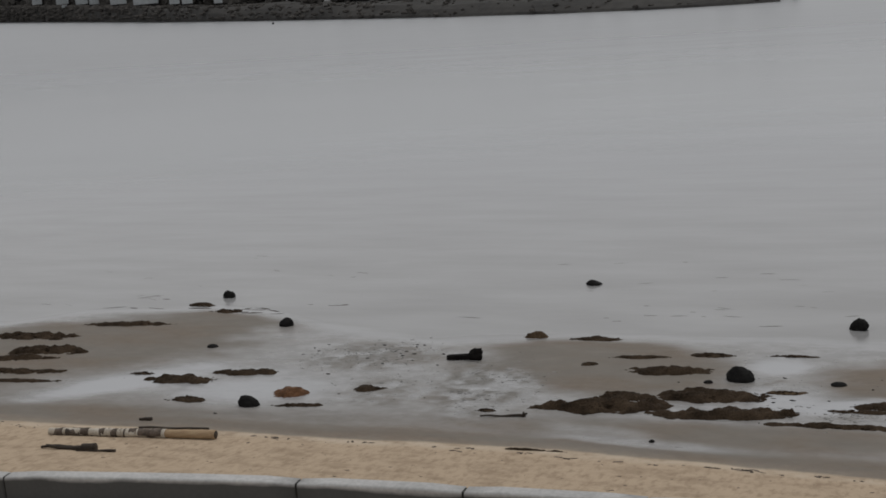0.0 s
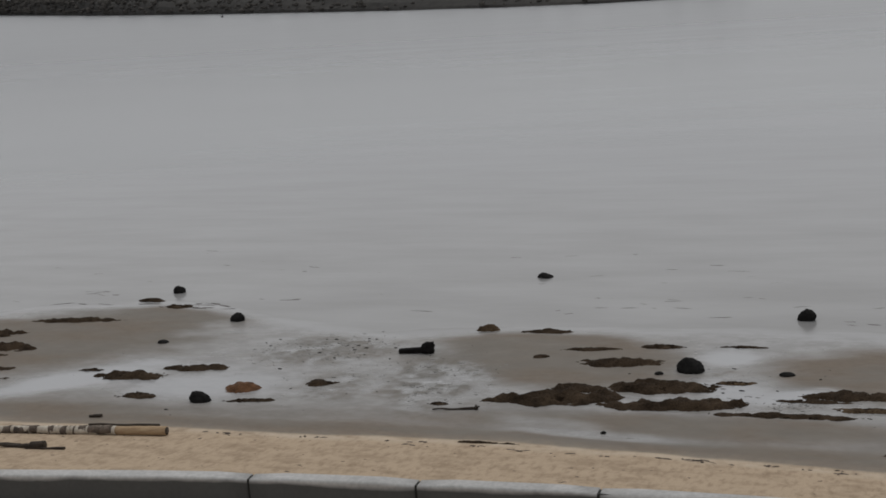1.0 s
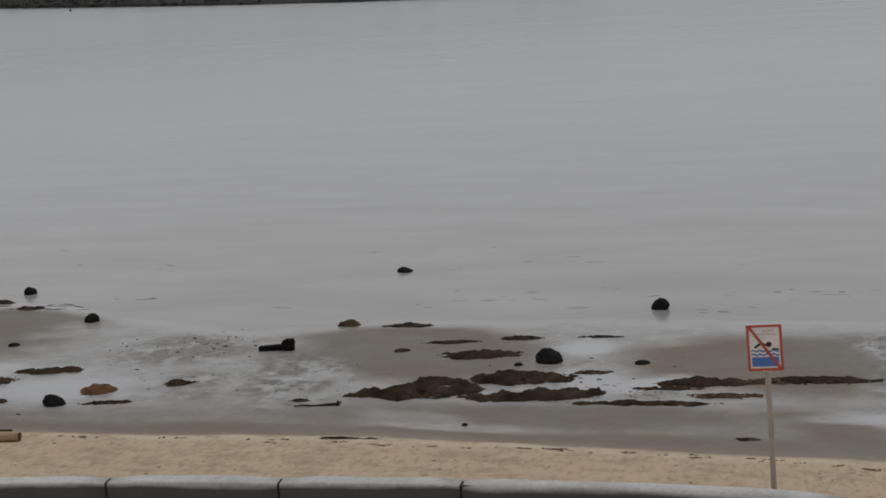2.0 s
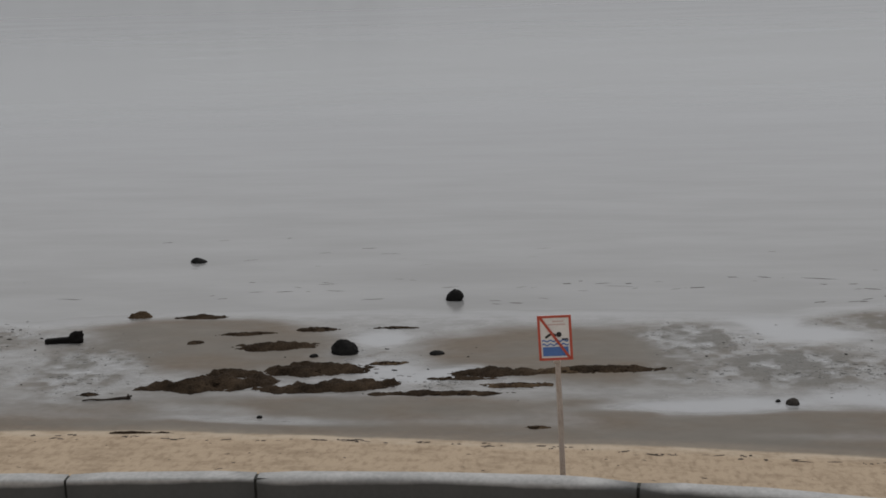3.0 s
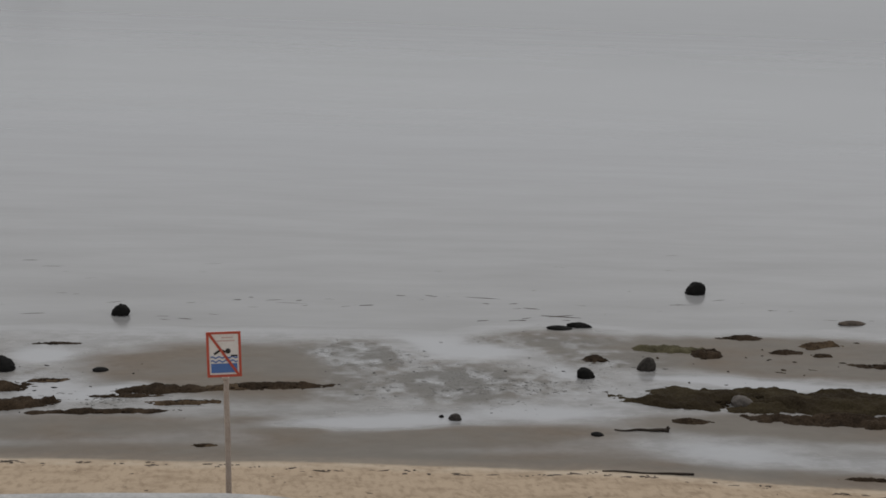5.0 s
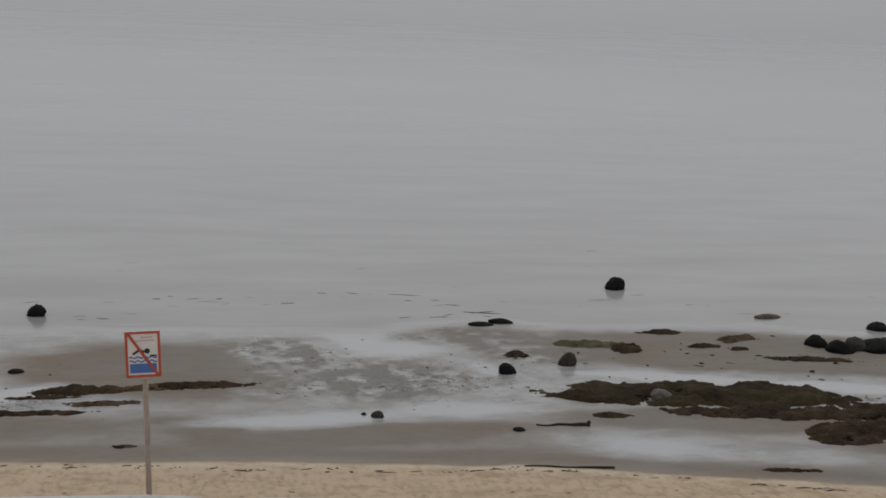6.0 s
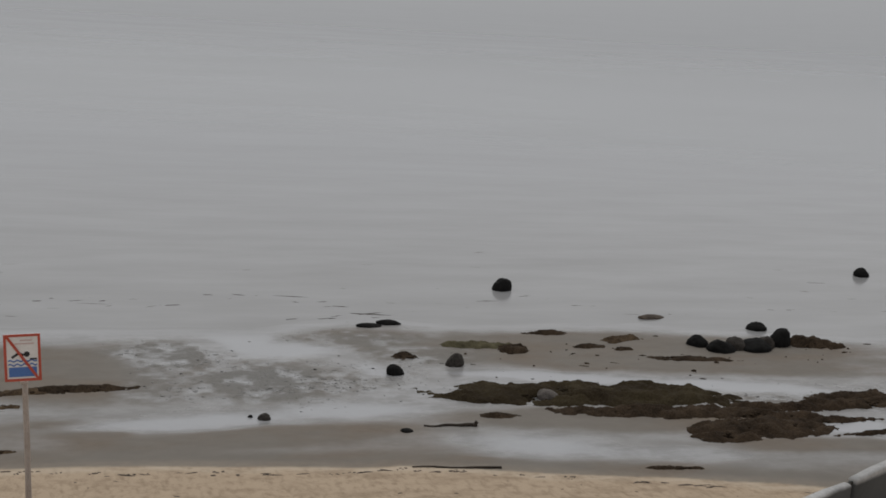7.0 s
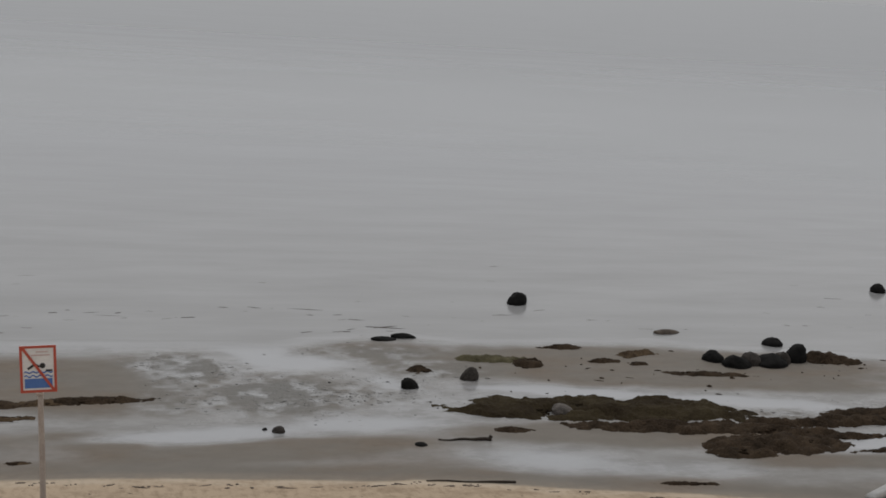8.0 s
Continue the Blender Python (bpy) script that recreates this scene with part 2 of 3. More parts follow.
ROOF = material("grey_roof", (0.12, 0.11, 0.11), 0.9, None, 0.5, 5)


# ---- the shape of the beach ----
def lattice(ix, iy, seed):
    h = np.sin(ix * 127.1 + iy * 311.7 + seed * 74.7) * 43758.5453
    return h - np.floor(h)


def soft_noise(x, y, seed=0):
    """Smooth noise between -1 and 1."""
    ix, iy = np.floor(x), np.floor(y)
    fx, fy = x - ix, y - iy
    fx, fy = fx * fx * (3 - 2 * fx), fy * fy * (3 - 2 * fy)
    a = lattice(ix, iy, seed) * (1 - fx) + lattice(ix + 1, iy, seed) * fx
    b = lattice(ix, iy + 1, seed) * (1 - fx) + lattice(ix + 1, iy + 1, seed) * fx
    return 2 * (a * (1 - fy) + b * fy) - 1


def rough_noise(x, y, seed=0, octaves=4):
    total, amp = 0, 1.0
    for k in range(octaves):
        total = total + amp * soft_noise(x * 2 ** k, y * 2 ** k, seed + k)
        amp *= 0.5
    return total / 1.9


BARS = [  # banks of damp sand: x, y, half length, half width, turn, how far they are drained
    (-21.35, 24.64, 5.27, 2.65, 23.8, 1.00),
    (-17.76, 27.65, 2.22, 0.79, -3.1, 0.70),
    (-18.62, 20.27, 3.81, 0.55, 7.7, 0.80),
    (-7.75, 25.00, 2.70, 1.71, 1.1, 0.90),
    (-8.30, 26.05, 2.06, 0.99, -5.1, 0.80),
    (-6.86, 24.33, 2.06, 1.13, -12.1, 0.80),
    (-0.38, 24.71, 2.89, 1.43, 3.6, 1.00),
    (-0.19, 23.42, 2.26, 0.82, -12.4, 0.80),
]
BARS += [
    (-4.17, 21.37, 4.33, 0.55, 0.6, 0.75),
    (2.90, 20.70, 3.14, 0.51, 5.3, 1.00),
    (5.97, 26.31, 1.46, 0.80, 0.1, 0.60),
    (12.34, 25.26, 5.98, 1.47, -8.4, 1.00),
    (11.96, 24.34, 4.88, 0.57, -10.4, 0.90),
    (9.90, 21.05, 3.20, 0.62, -8.0, 1.00),
    (13.30, 19.51, 1.89, 0.40, -7.9, 0.90),
    (0.40, 21.28, 1.00, 0.46, -28.5, 0.80),
]
GRAVEL = [  # the same, for stony, uneven flat
    (-12.75, 25.13, 1.69, 1.13, 8.3, 0.55),
    (-9.52, 23.33, 1.12, 1.62, 17.3, 0.80),
    (-11.53, 22.86, 0.95, 0.90, 8.2, 0.50),
    (-4.02, 23.82, 1.73, 0.49, -59.8, 0.50),
    (2.14, 25.34, 1.20, 0.90, -21.9, 1.00),
    (3.81, 23.65, 1.50, 1.35, 0.1, 1.00),
]
GRAVEL += [
    (6.00, 26.25, 1.50, 0.75, 0, 0.6),
    (7.10, 25.20, 1.30, 0.70, -6, 0.6),
    (5.33, 23.59, 0.65, 1.28, -30.1, 0.60),
    (1.86, 23.74, 0.85, 1.33, -11.2, 0.50),
    (14.18, 21.83, 2.19, 0.54, -4.7, 0.70),
    (-2.49, 22.75, 0.61, 0.37, 11.6, 0.40),
    (6.10, 23.73, 0.87, 1.05, -9.7, 0.50),
]
POOLS = [  # the same, for wet hollows, run-off and standing water
    (-17.58, 22.49, 2.22, 0.67, 40.3, 1.00),
    (-14.34, 22.46, 1.88, 1.04, 8.2, 0.80),
    (-6.62, 21.24, 1.08, 0.34, -8.3, 0.45),
    (-3.68, 23.36, 0.83, 0.62, -41.0, 0.90),
    (-4.06, 25.27, 0.59, 0.44, 16.4, 0.80),
    (-2.57, 23.17, 0.93, 0.39, 25.3, 1.00),
    (-4.17, 25.42, 0.64, 0.66, -8.4, 0.70),
    (1.98, 21.61, 2.12, 0.36, 5.4, 0.90),
    (3.65, 26.53, 0.92, 0.61, -62.5, 1.00),
]
POOLS += [
    (4.52, 25.72, 1.40, 0.55, -1.5, 1.00),
    (6.01, 24.27, 0.67, 0.45, -50.8, 0.90),
    (5.10, 21.97, 1.47, 0.41, -2.7, 0.90),
    (9.58, 23.64, 2.06, 0.33, -12.0, 1.00),
    (13.27, 22.75, 2.21, 0.34, -14.0, 1.00),
    (14.36, 20.37, 0.94, 0.29, 7.7, 1.00),
    (7.90, 19.99, 1.47, 0.60, -11.0, 0.90),
    (10.17, 19.40, 1.52, 0.37, -7.5, 0.60),
    (-5.58, 20.74, 1.82, 0.25, -4.0, 0.50),
]
SHORELINE = ((-60, -24.4, -22.8, -19, -15, -12, -9, -5, 1.4, 4, 6.4, 8.8, 13, 16.8, 60), (25.5, 26.5, 27.9, 28.9, 27.2, 26.2, 27, 27.2, 27.0, 26.8, 27.9, 27.0, 27.0, 26.0, 25.5))


def sand_edge(x):
    return np.interp(x, (-60, -18, -7, 0, 5.3, 9.7, 14, 40), (18.9, 19.85, 20.15, 19.72, 19.22, 18.25, 17.1, 9.0))


def wobbles(x, y):
    return rough_noise(x / 1.9, y / 0.8, 5), rough_noise(x / 0.7, y / 0.30, 6), rough_noise(x / 1.1, y / 0.5, 8)


def blob(x, y, e, wob):
    c, s = math.cos(radians(e[4])), math.sin(radians(e[4]))
    u, v = (x - e[0]) * c + (y - e[1]) * s, -(x - e[0]) * s + (y - e[1]) * c
    v = v + 0.28 * e[3] * wob[0] + 0.10 * wob[1]
    u = u + 0.22 * e[2] * wob[2]
    return np.exp(-((u / e[2]) ** 2 + (v / e[3]) ** 2) ** 2.0)


def step(v, lo, hi):
    k = np.clip((v - lo) / (hi - lo), 0, 1)
    return k * k * (3 - 2 * k)


def lie(x, y):
    """The beach: its height and the shares of standing water, of stones and of the open sea."""
    x, y = np.asarray(x, float), np.asarray(y, float)
    d = y - sand_edge(x) + 0.10 * rough_noise(x / 1.5, y / 1.5, 3)
    wob = wobbles(x, y)
    streak = rough_noise(x / 3.2, y / 0.7, 1)
    film = 0.10 + 0.32 * step(d, 0.35, 0.9) + 0.30 * step(d, 1.2, 3.0) + 0.16 * streak * step(d, 0.2, 1.0)
    stony = np.zeros_like(film)
    for e in BARS:
        film = film * (1 - e[5] * blob(x, y, e, wob))
    for e in GRAVEL:
        stony = np.maximum(stony, e[5] * blob(x, y, e, wob))
    for e in POOLS:
        wet = e[5] * blob(x, y, e, wob)
        film, stony = film + (1 - film) * wet, stony * (1 - wet)
    lumps = 1.0 * rough_noise(x / 0.26, y / 0.24, 21, 2) + 0.45 * rough_noise(x / 1.3, y / 1.0, 23)
    film = film * (1 - stony) + stony * np.clip(0.36 + 1.2 * lumps, 0, 0.76)
    shore = np.interp(x, *SHORELINE) + 0.35 * rough_noise(x / 2.0, y * 0 + 0.5, 7)
    out = step(y, shore - 0.7, shore + 0.5)
    film = film + (1 - film) * out
    stony = stony * (1 - out)
    dry = 0.06 + 0.125 * np.clip(-d, 0, 3.6) + 0.010 * rough_noise(x / 0.45, y / 0.45, 9) * np.clip(-d * 2, 0, 1)
    flat = 0.006 + 0.030 * (1 - film) + 0.024 * (1 - step(d, 0, 1.0)) + 0.010 * stony * np.clip(-lumps, 0, 1)
    flat = flat - 0.030 * np.clip((y - shore) / 2.0, 0, 1) - 0.012 * np.clip(y - 29, 0, 60)
    z = np.where(d < 0, dry, flat)
    return np.where(y < 15, 0.1, z), film, stony, out


def beach(x, y):
    """The height of the sand."""
    return lie(x, y)[0]


def part(name, bm, mat, parent=None, label="", smooth=True):
    me = bpy.data.meshes.new(name)
    bm.to_mesh(me)
    bm.free()
    me.materials.append(mat)
    if smooth:
        for p in me.polygons:
            p.use_smooth = True
    ob = new(name, me)
    if parent:
        ob.parent = parent
    if label:
        ob["label"] = label
    return ob


def sheet(name, xs, ys, height, mat):
    gx, gy = np.meshgrid(xs, ys)
    gz = height(gx, gy)
    co = np.stack([gx.ravel(), gy.ravel(), np.broadcast_to(gz, gx.shape).ravel()], 1)
    w = len(xs)
    i = (np.arange(len(ys) - 1)[:, None] * w + np.arange(w - 1)[None, :]).ravel()
    me = bpy.data.meshes.new(name)
    me.from_pydata(co.tolist(), [], np.stack([i, i + 1, i + w + 1, i + w], 1).tolist())
    me.materials.append(mat)
    for p in me.polygons:
        p.use_smooth = True
    return new(name, me), gx, gy


far = [40, 60, 100, 200, 400, 900, 2000, 4000]
xs = np.array([-v for v in far[::-1]] + list(np.arange(-32, 27, 0.07)) + [30] + far)
ys = np.array([-4000, -800, -200, -50, -10, 5, 14] + list(np.arange(15, 31, 0.06)) + list(np.arange(31, 40, 0.5)) + [45, 55, 70, 90, 130, 200, 400, 900, 2000, 4000])
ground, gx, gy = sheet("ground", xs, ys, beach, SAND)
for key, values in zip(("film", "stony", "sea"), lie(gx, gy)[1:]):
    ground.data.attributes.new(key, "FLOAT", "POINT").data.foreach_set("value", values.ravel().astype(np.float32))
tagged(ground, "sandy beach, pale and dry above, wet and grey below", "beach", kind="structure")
water = tagged(sheet("water", np.array([-4000, -400, -60, 0, 60, 400, 4000]), np.array([18.0, 25, 35, 60, 150, 500, 4000]), lambda x, y: x * 0, WATER)[0],
               "calm grey shallow water under an overcast sky", "water", kind="structure")


def box(bm, size, m=Matrix(), bevel=0.0, segments=2):
    r = bmesh.ops.create_cube(bm, size=1.0, matrix=m @ Matrix.Diagonal((*size, 1)))
    if bevel:
        bmesh.ops.bevel(bm, geom=list({e for v in r["verts"] for e in v.link_edges}), offset=bevel, segments=segments, affect="EDGES", profile=0.6)
    return bm


# ---- the sea wall ----
WALL_LINE = [(-40, 10.5), (-30, 12.5), (-20, 14.6), (-14.8, 15.58), (-12.0, 15.99), (-9.7, 16.28), (-7.1, 16.46), (-4.45, 16.60),
             (-2.3, 16.63), (-0.33, 16.56), (0.68, 16.40), (2.36, 16.22), (5.5, 15.55), (8.0, 14.6)]


def wall_y(x):
    return float(np.interp(x, [p[0] for p in WALL_LINE], [p[1] for p in WALL_LINE]))


def wall_block(x0, x1, line, top, thick, round_edge, parent, low=-0.1):
    """One concrete block that follows the line, with rounded upper edges."""
    gap = 0.022
    n = max(2, int((x1 - x0) / 0.5))
    prof = [(0, low)]
    for k in range(6):
        a = k / 5 * math.pi / 2
        prof.append((round_edge * (1 - math.cos(a)), top - round_edge * (1 - math.sin(a))))
    for k in range(6):
        a = k / 5 * math.pi / 2
        prof.append((thick - round_edge * 0.5 * (1 - math.sin(a)), top - round_edge * 0.5 * (1 - math.cos(a))))
    prof.append((thick, low))
    bm = bmesh.new()
    rings = []
    for i in range(n + 1):
        x = x0 + gap + (x1 - x0 - 2 * gap) * i / n
        y = line(x)
        slope = (line(x + 0.3) - line(x - 0.3)) / 0.6
        nx, ny = -slope / math.hypot(1, slope), 1 / math.hypot(1, slope)
        ring = []
        for u, z in prof:
            end = 0.03 if i in (0, n) else 0.0
            sink = end * max(0.0, (z - top + 0.2) / 0.2)
            off = u - thick
            wob = 0.006 * noise.noise((x * 1.7, u * 4, z * 3 + top))
            ring.append(bm.verts.new((x + nx * off, y + ny * off + wob, z - sink + 0.006 * noise.noise((x, u * 3, 7)))))
        rings.append(ring)
    for a, b in zip(rings, rings[1:]):
        for j in range(len(prof) - 1):
            bm.faces.new((a[j], b[j], b[j + 1], a[j + 1]))
    for ring in (rings[0][::-1], rings[-1]):
        bm.faces.new(ring)
    bmesh.ops.recalc_face_normals(bm, faces=bm.faces)
    return part("block", bm, CONCRETE, parent)


def wall_core(name, x0, x1, line, top, thick):
    bm = bmesh.new()
    n = 24
    rings = []
    for i in range(n + 1):
        x = x0 + (x1 - x0) * i / n
        y = line(x)
        rings.append([bm.verts.new(p) for p in ((x, y - thick + 0.05, -0.1), (x, y - thick + 0.05, top - 0.035), (x, y - 0.05, top - 0.035), (x, y - 0.05, -0.1))])
    for a, b in zip(rings, rings[1:]):
        for j in range(3):
            bm.faces.new((a[j], b[j], b[j + 1], a[j + 1]))
    bmesh.ops.recalc_face_normals(bm, faces=bm.faces)
    return part(name, bm, JOINT, smooth=False)


sea_wall = tagged(wall_core("sea_wall", -39.9, 7.9, wall_y, 0.9, 0.26), "low grey concrete sea wall of rounded blocks beside the sand", "wall", kind="structure")
JOINTS = [-39.9, -34.0, -29.0, -24.0, -19.3, -14.6, -9.7, -7.1, -4.48, 0.68, 5.0, 7.9]
for a, b in zip(JOINTS, JOINTS[1:]):
    wall_block(a, b, wall_y, 0.9, 0.26, 0.10 if a > -5 else 0.045, sea_wall)


def spur_y(x):
    return 15.45 + (x - 10.13) * 0.53


spur_wall = tagged(wall_core("sea_wall", 8.6, 17.0, spur_y, 0.9, 0.14), "grey concrete wall running out onto the beach", "wall", kind="structure")
for a, b in zip((8.6, 11.25, 14.0, 17.0), (11.25, 14.0, 17.0)):
    wall_block(a + 0.045, b - 0.045, spur_y, 0.9 if a < 11 else 0.94, 0.14, 0.05, spur_wall)


# ---- seaweed ----
GRID = beach(*np.meshgrid(np.arange(-45, 45, 0.05), np.arange(14, 42, 0.05))).tolist()


def level(x, y):
    """The sand or the water's surface, whichever is higher."""
    fx, fy = (min(max(x, -44.9), 44.8) + 45) * 20, (min(max(y, 14.1), 41.8) - 14) * 20
    i, j = int(fx), int(fy)
    u, v = fx - i, fy - j
    a = GRID[j][i] * (1 - u) + GRID[j][i + 1] * u
    b = GRID[j + 1][i] * (1 - u) + GRID[j + 1][i + 1] * u
    return max(a * (1 - v) + b * v, -0.004)


def seaweed(x, y, length, width, turn, mat, rise=0.09, label="clump of wet brown seaweed lying on the sand", seed=0):
    """A low matted heap: a mound broken up by noise, so that its outline is ragged and it thins out into tufts."""
    c, s = math.cos(radians(turn)), math.sin(radians(turn))
    grain = 0.030 if length < 1.3 else 0.042
    nu, nv = int(1.16 * length / grain), max(9, int(1.3 * width / grain))
    base, k = level(x, y), 1 / (0.35 + 0.5 * width)
    bm = bmesh.new()
    rows = []
    for i in range(nu + 1):
        u = 1.16 * length * (i / nu - 0.5)
        bow = 0.16 * width * noise.noise((u * 0.9, seed * 3.7, 1.0))
        row = []
        for j in range(nv + 1):
            v = 1.3 * width * (j / nv - 0.5) + bow
            px, py = x + u * c - v * s, y + u * s + v * c
            fall = 1 - (abs(2 * u / length) ** 2.2 + abs(2 * (v - bow) / width) ** 2)
            p, q = u * k, v * k
            rough = 0.62 * noise.noise((p * 1.3 + seed * 5.1, q * 2.1, seed)) + 0.45 * noise.noise((p * 3.1, q * 4.6, seed + 0.5)) + 0.26 * noise.noise((p * 7.5, q * 9, seed)) + 0.12 * noise.noise((u * 19, v * 23, seed))
            h = rise * min(1.3, 1.1 * (fall + 1.2 * rough - 0.12))
            row.append((px - x, py - y, level(px, py) - base + max(h, -0.012), h))
        rows.append(row)
    made = {}

    def corner(i, j):
        if (i, j) not in made:
            made[i, j] = bm.verts.new(rows[i][j][:3])
        return made[i, j]

    for i in range(nu):
        for j in range(nv):
            quad = ((i, j), (i + 1, j), (i + 1, j + 1), (i, j + 1))
            if max(rows[p][q][3] for p, q in quad) > 0:
                bm.faces.new([corner(p, q) for p, q in quad])
    bmesh.ops.recalc_face_normals(bm, faces=bm.faces)
    ob = part("seaweed_clump", bm, mat)
    ob.location = (x, y, base)
    return tagged(ob, label, "seaweed", "seaweed on the beach")


LEFT_BANK = [  # x, y, length, width, turn, rise
    (-16.36, 22.87, 1.78, 0.5, 7.9, 0.093),
    (-15.09, 23.55, 1.56, 0.34, 7.6, 0.068),
    (-15.42, 21.66, 0.86, 0.33, 8.6, 0.062),
    (-12.85, 21.68, 1.11, 0.2, 8.8, 0.037),
    (-11.86, 22.84, 0.71, 0.32, 8.3, 0.059),
    (-22.58, 25.5, 2.95, 0.51, 6.1, 0.103),
    (-21.16, 24.41, 2.41, 0.61, 6.8, 0.124),
    (-21.65, 23.74, 2.32, 0.37, 7.1, 0.074),
    (-20.87, 22.79, 2.87, 0.33, 7.6, 0.062),
    (-20.41, 22.2, 2.7, 0.23, 7.9, 0.044),
    (-20.61, 26.86, 2.41, 0.38, 5.6, 0.076),
    (-19.69, 28.94, 0.84, 0.3, 4.5, 0.061),
    (-17.54, 23.15, 0.59, 0.18, 7.7, 0.036),
    (-18.51, 28.35, 0.67, 0.35, 4.9, 0.07),
]
MIDDLE_BANK = [
    (-7, 22.5, 2.54, 0.78, 8.8, 0.142),
    (-6.63, 23.13, 1.19, 0.43, 8.5, 0.085),
    (-5.07, 23.33, 2.24, 0.68, 8.5, 0.132),
    (-4.51, 22.45, 2.68, 0.6, 9.1, 0.11),
    (-6.15, 24.77, 1.77, 0.51, 7.6, 0.098),
    (-8.24, 26.88, 1.14, 0.32, 6.2, 0.062),
    (-6.97, 25.63, 1.24, 0.23, 7, 0.045),
    (-5.51, 25.95, 0.87, 0.31, 6.9, 0.06),
    (-7.88, 25.02, 0.35, 0.21, 7.3, 0.041),
    (-9, 21.98, 0.42, 0.15, 9, 0.032),
]
SIGN_BANK = [
    (-2.57, 22.1, 2.7, 0.26, 2.2, 0.048),
    (-3.76, 23.8, 0.77, 0.21, 8.4, 0.041),
    (-1.6, 23.25, 1.95, 0.44, 1.8, 0.085),
    (-1.23, 22.57, 1.36, 0.27, 2.1, 0.048),
    (0.34, 23.39, 2.02, 0.39, 1.8, 0.076),
    (-0.62, 23.3, 1.3, 0.28, 2, 0.054),
    (-2.3, 22.95, 1.2, 0.2, 2, 0.034),
    (-0.82, 20.46, 0.45, 0.14, 2.8, 0.024),
    (-3.92, 26.11, 1.11, 0.12, 0.8, 0.024),
]
RIGHT_BANK = [
    (9.25, 25.45, 0.71, 0.63, -2.5, 0.118),
    (10.48, 26.62, 1.17, 0.35, -1.9, 0.064),
    (11.04, 25.58, 0.67, 0.33, -2.4, 0.062),
    (11.74, 25.34, 0.46, 0.26, -2.5, 0.049),
    (7.65, 21.45, 0.77, 0.31, -4.5, 0.055),
    (16.44, 25.42, 1.53, 0.78, -2.3, 0.146),
    (6.8, 25.05, 0.58, 0.41, -2.7, 0.076),
    (9.8, 18.71, 1.16, 0.15, -5.7, 0.035),
    (10.9, 21.38, 4.3, 0.62, -4.2, 0.11),
]
RIGHT_BANK += [
    (14.3, 21.52, 4.4, 0.55, 0, 0.11),
    (12.4, 20.45, 3, 1, -3, 0.13),
    (11.5, 20.02, 1.3, 0.45, -5.7, 0.1),
    (14.8, 20.07, 2.2, 0.26, 8, 0.05),
    (13.02, 24.57, 2, 0.34, -7.9, 0.05),
    (15.3, 22, 2.2, 0.5, -3.9, 0.09),
    (16.4, 21.7, 2.4, 0.5, -2, 0.08),
    (12.9, 21.02, 2.6, 0.5, -3, 0.1),
    (14.0, 20.72, 2.2, 0.3, 2, 0.06),
]
BROWN_CLUMPS = LEFT_BANK + MIDDLE_BANK + SIGN_BANK + RIGHT_BANK
OLIVE_CLUMPS = [(8.9, 22.60, 4.4, 1.35, -6, 0.11), (10.6, 22.40, 4.6, 1.5, -7, 0.13)]
for i, (x, y, a, b, turn, rise) in enumerate(BROWN_CLUMPS):
    size = "long mat" if a > 1.6 else "clump" if a > 0.6 else "small tuft"
    tan = (x, y, a, b, turn, rise) in SIGN_BANK and i % 2
    seaweed(x, y, a, b, turn, WEED_TAN if tan else WEED, rise, f"{size} of {'pale' if tan else 'wet'} brown seaweed lying on the sand", i + 1)
for i, (x, y, a, b, turn, rise) in enumerate(OLIVE_CLUMPS):
    seaweed(x, y, a, b, turn, WEED_OLIVE, rise, "wide bed of dark olive-brown seaweed on the tidal flat", i + 101)
seaweed(-7.33, 19.98, 1.2, 0.10, 3, WEED, 0.03, "thin strand of dark seaweed along the edge of dry sand", 208)
seaweed(11.96, 26.05, 1.10, 0.50, 12, WEED_TAN, 0.08, "pale brown clump of seaweed on a sandbar", 206)
seaweed(8.54, 25.76, 1.60, 0.50, -2, WEED_PALE, 0.08, "faded olive clump of seaweed on a sandbar", 207)
seaweed(-13.38, 22.36, 0.92, 0.48, 8, WEED_RUST, 0.10, "rust-red clump of seaweed on wet sand", 205)


# ---- rocks ----
def boulder(x, y, width, height, mat=ROCK, label="dark wet boulder standing on the tidal flat", seed=0, deep=0.8, name="boulder", turn=0):
    bm = bmesh.new()
    bmesh.ops.create_icosphere(bm, subdivisions=4 if width > 0.3 else 3, radius=1.0)
    base = level(x, y)
    for v in bm.verts:
        p = v.co.copy()
        k = 1 + 0.19 * noise.noise(p * 0.9 + Vector((seed * 5.3, 0, 0))) + 0.14 * abs(noise.noise(p * 2.1 + Vector((0, seed, 0)))) + 0.06 * noise.noise(p * 4.2 + Vector((seed, 0, 9))) + 0.02 * noise.noise(p * 11)
        p = p * k
        lean = 1 - 0.08 * max(0.0, p.z) ** 2
        side = 0.26 * math.sin(seed * 2.3) * max(0.0, p.z)
        v.co = ((p.x * lean + side) * width / 2, p.y * lean * width * deep / 2, (p.z * 0.86 + 0.06) * height)
    ob = part(name, bm, mat)
    ob.matrix_world = pose(x, y, base - 0.004, 0, 0, turn)
    return tagged(ob, label, "rock", "rocks on the tidal flat")


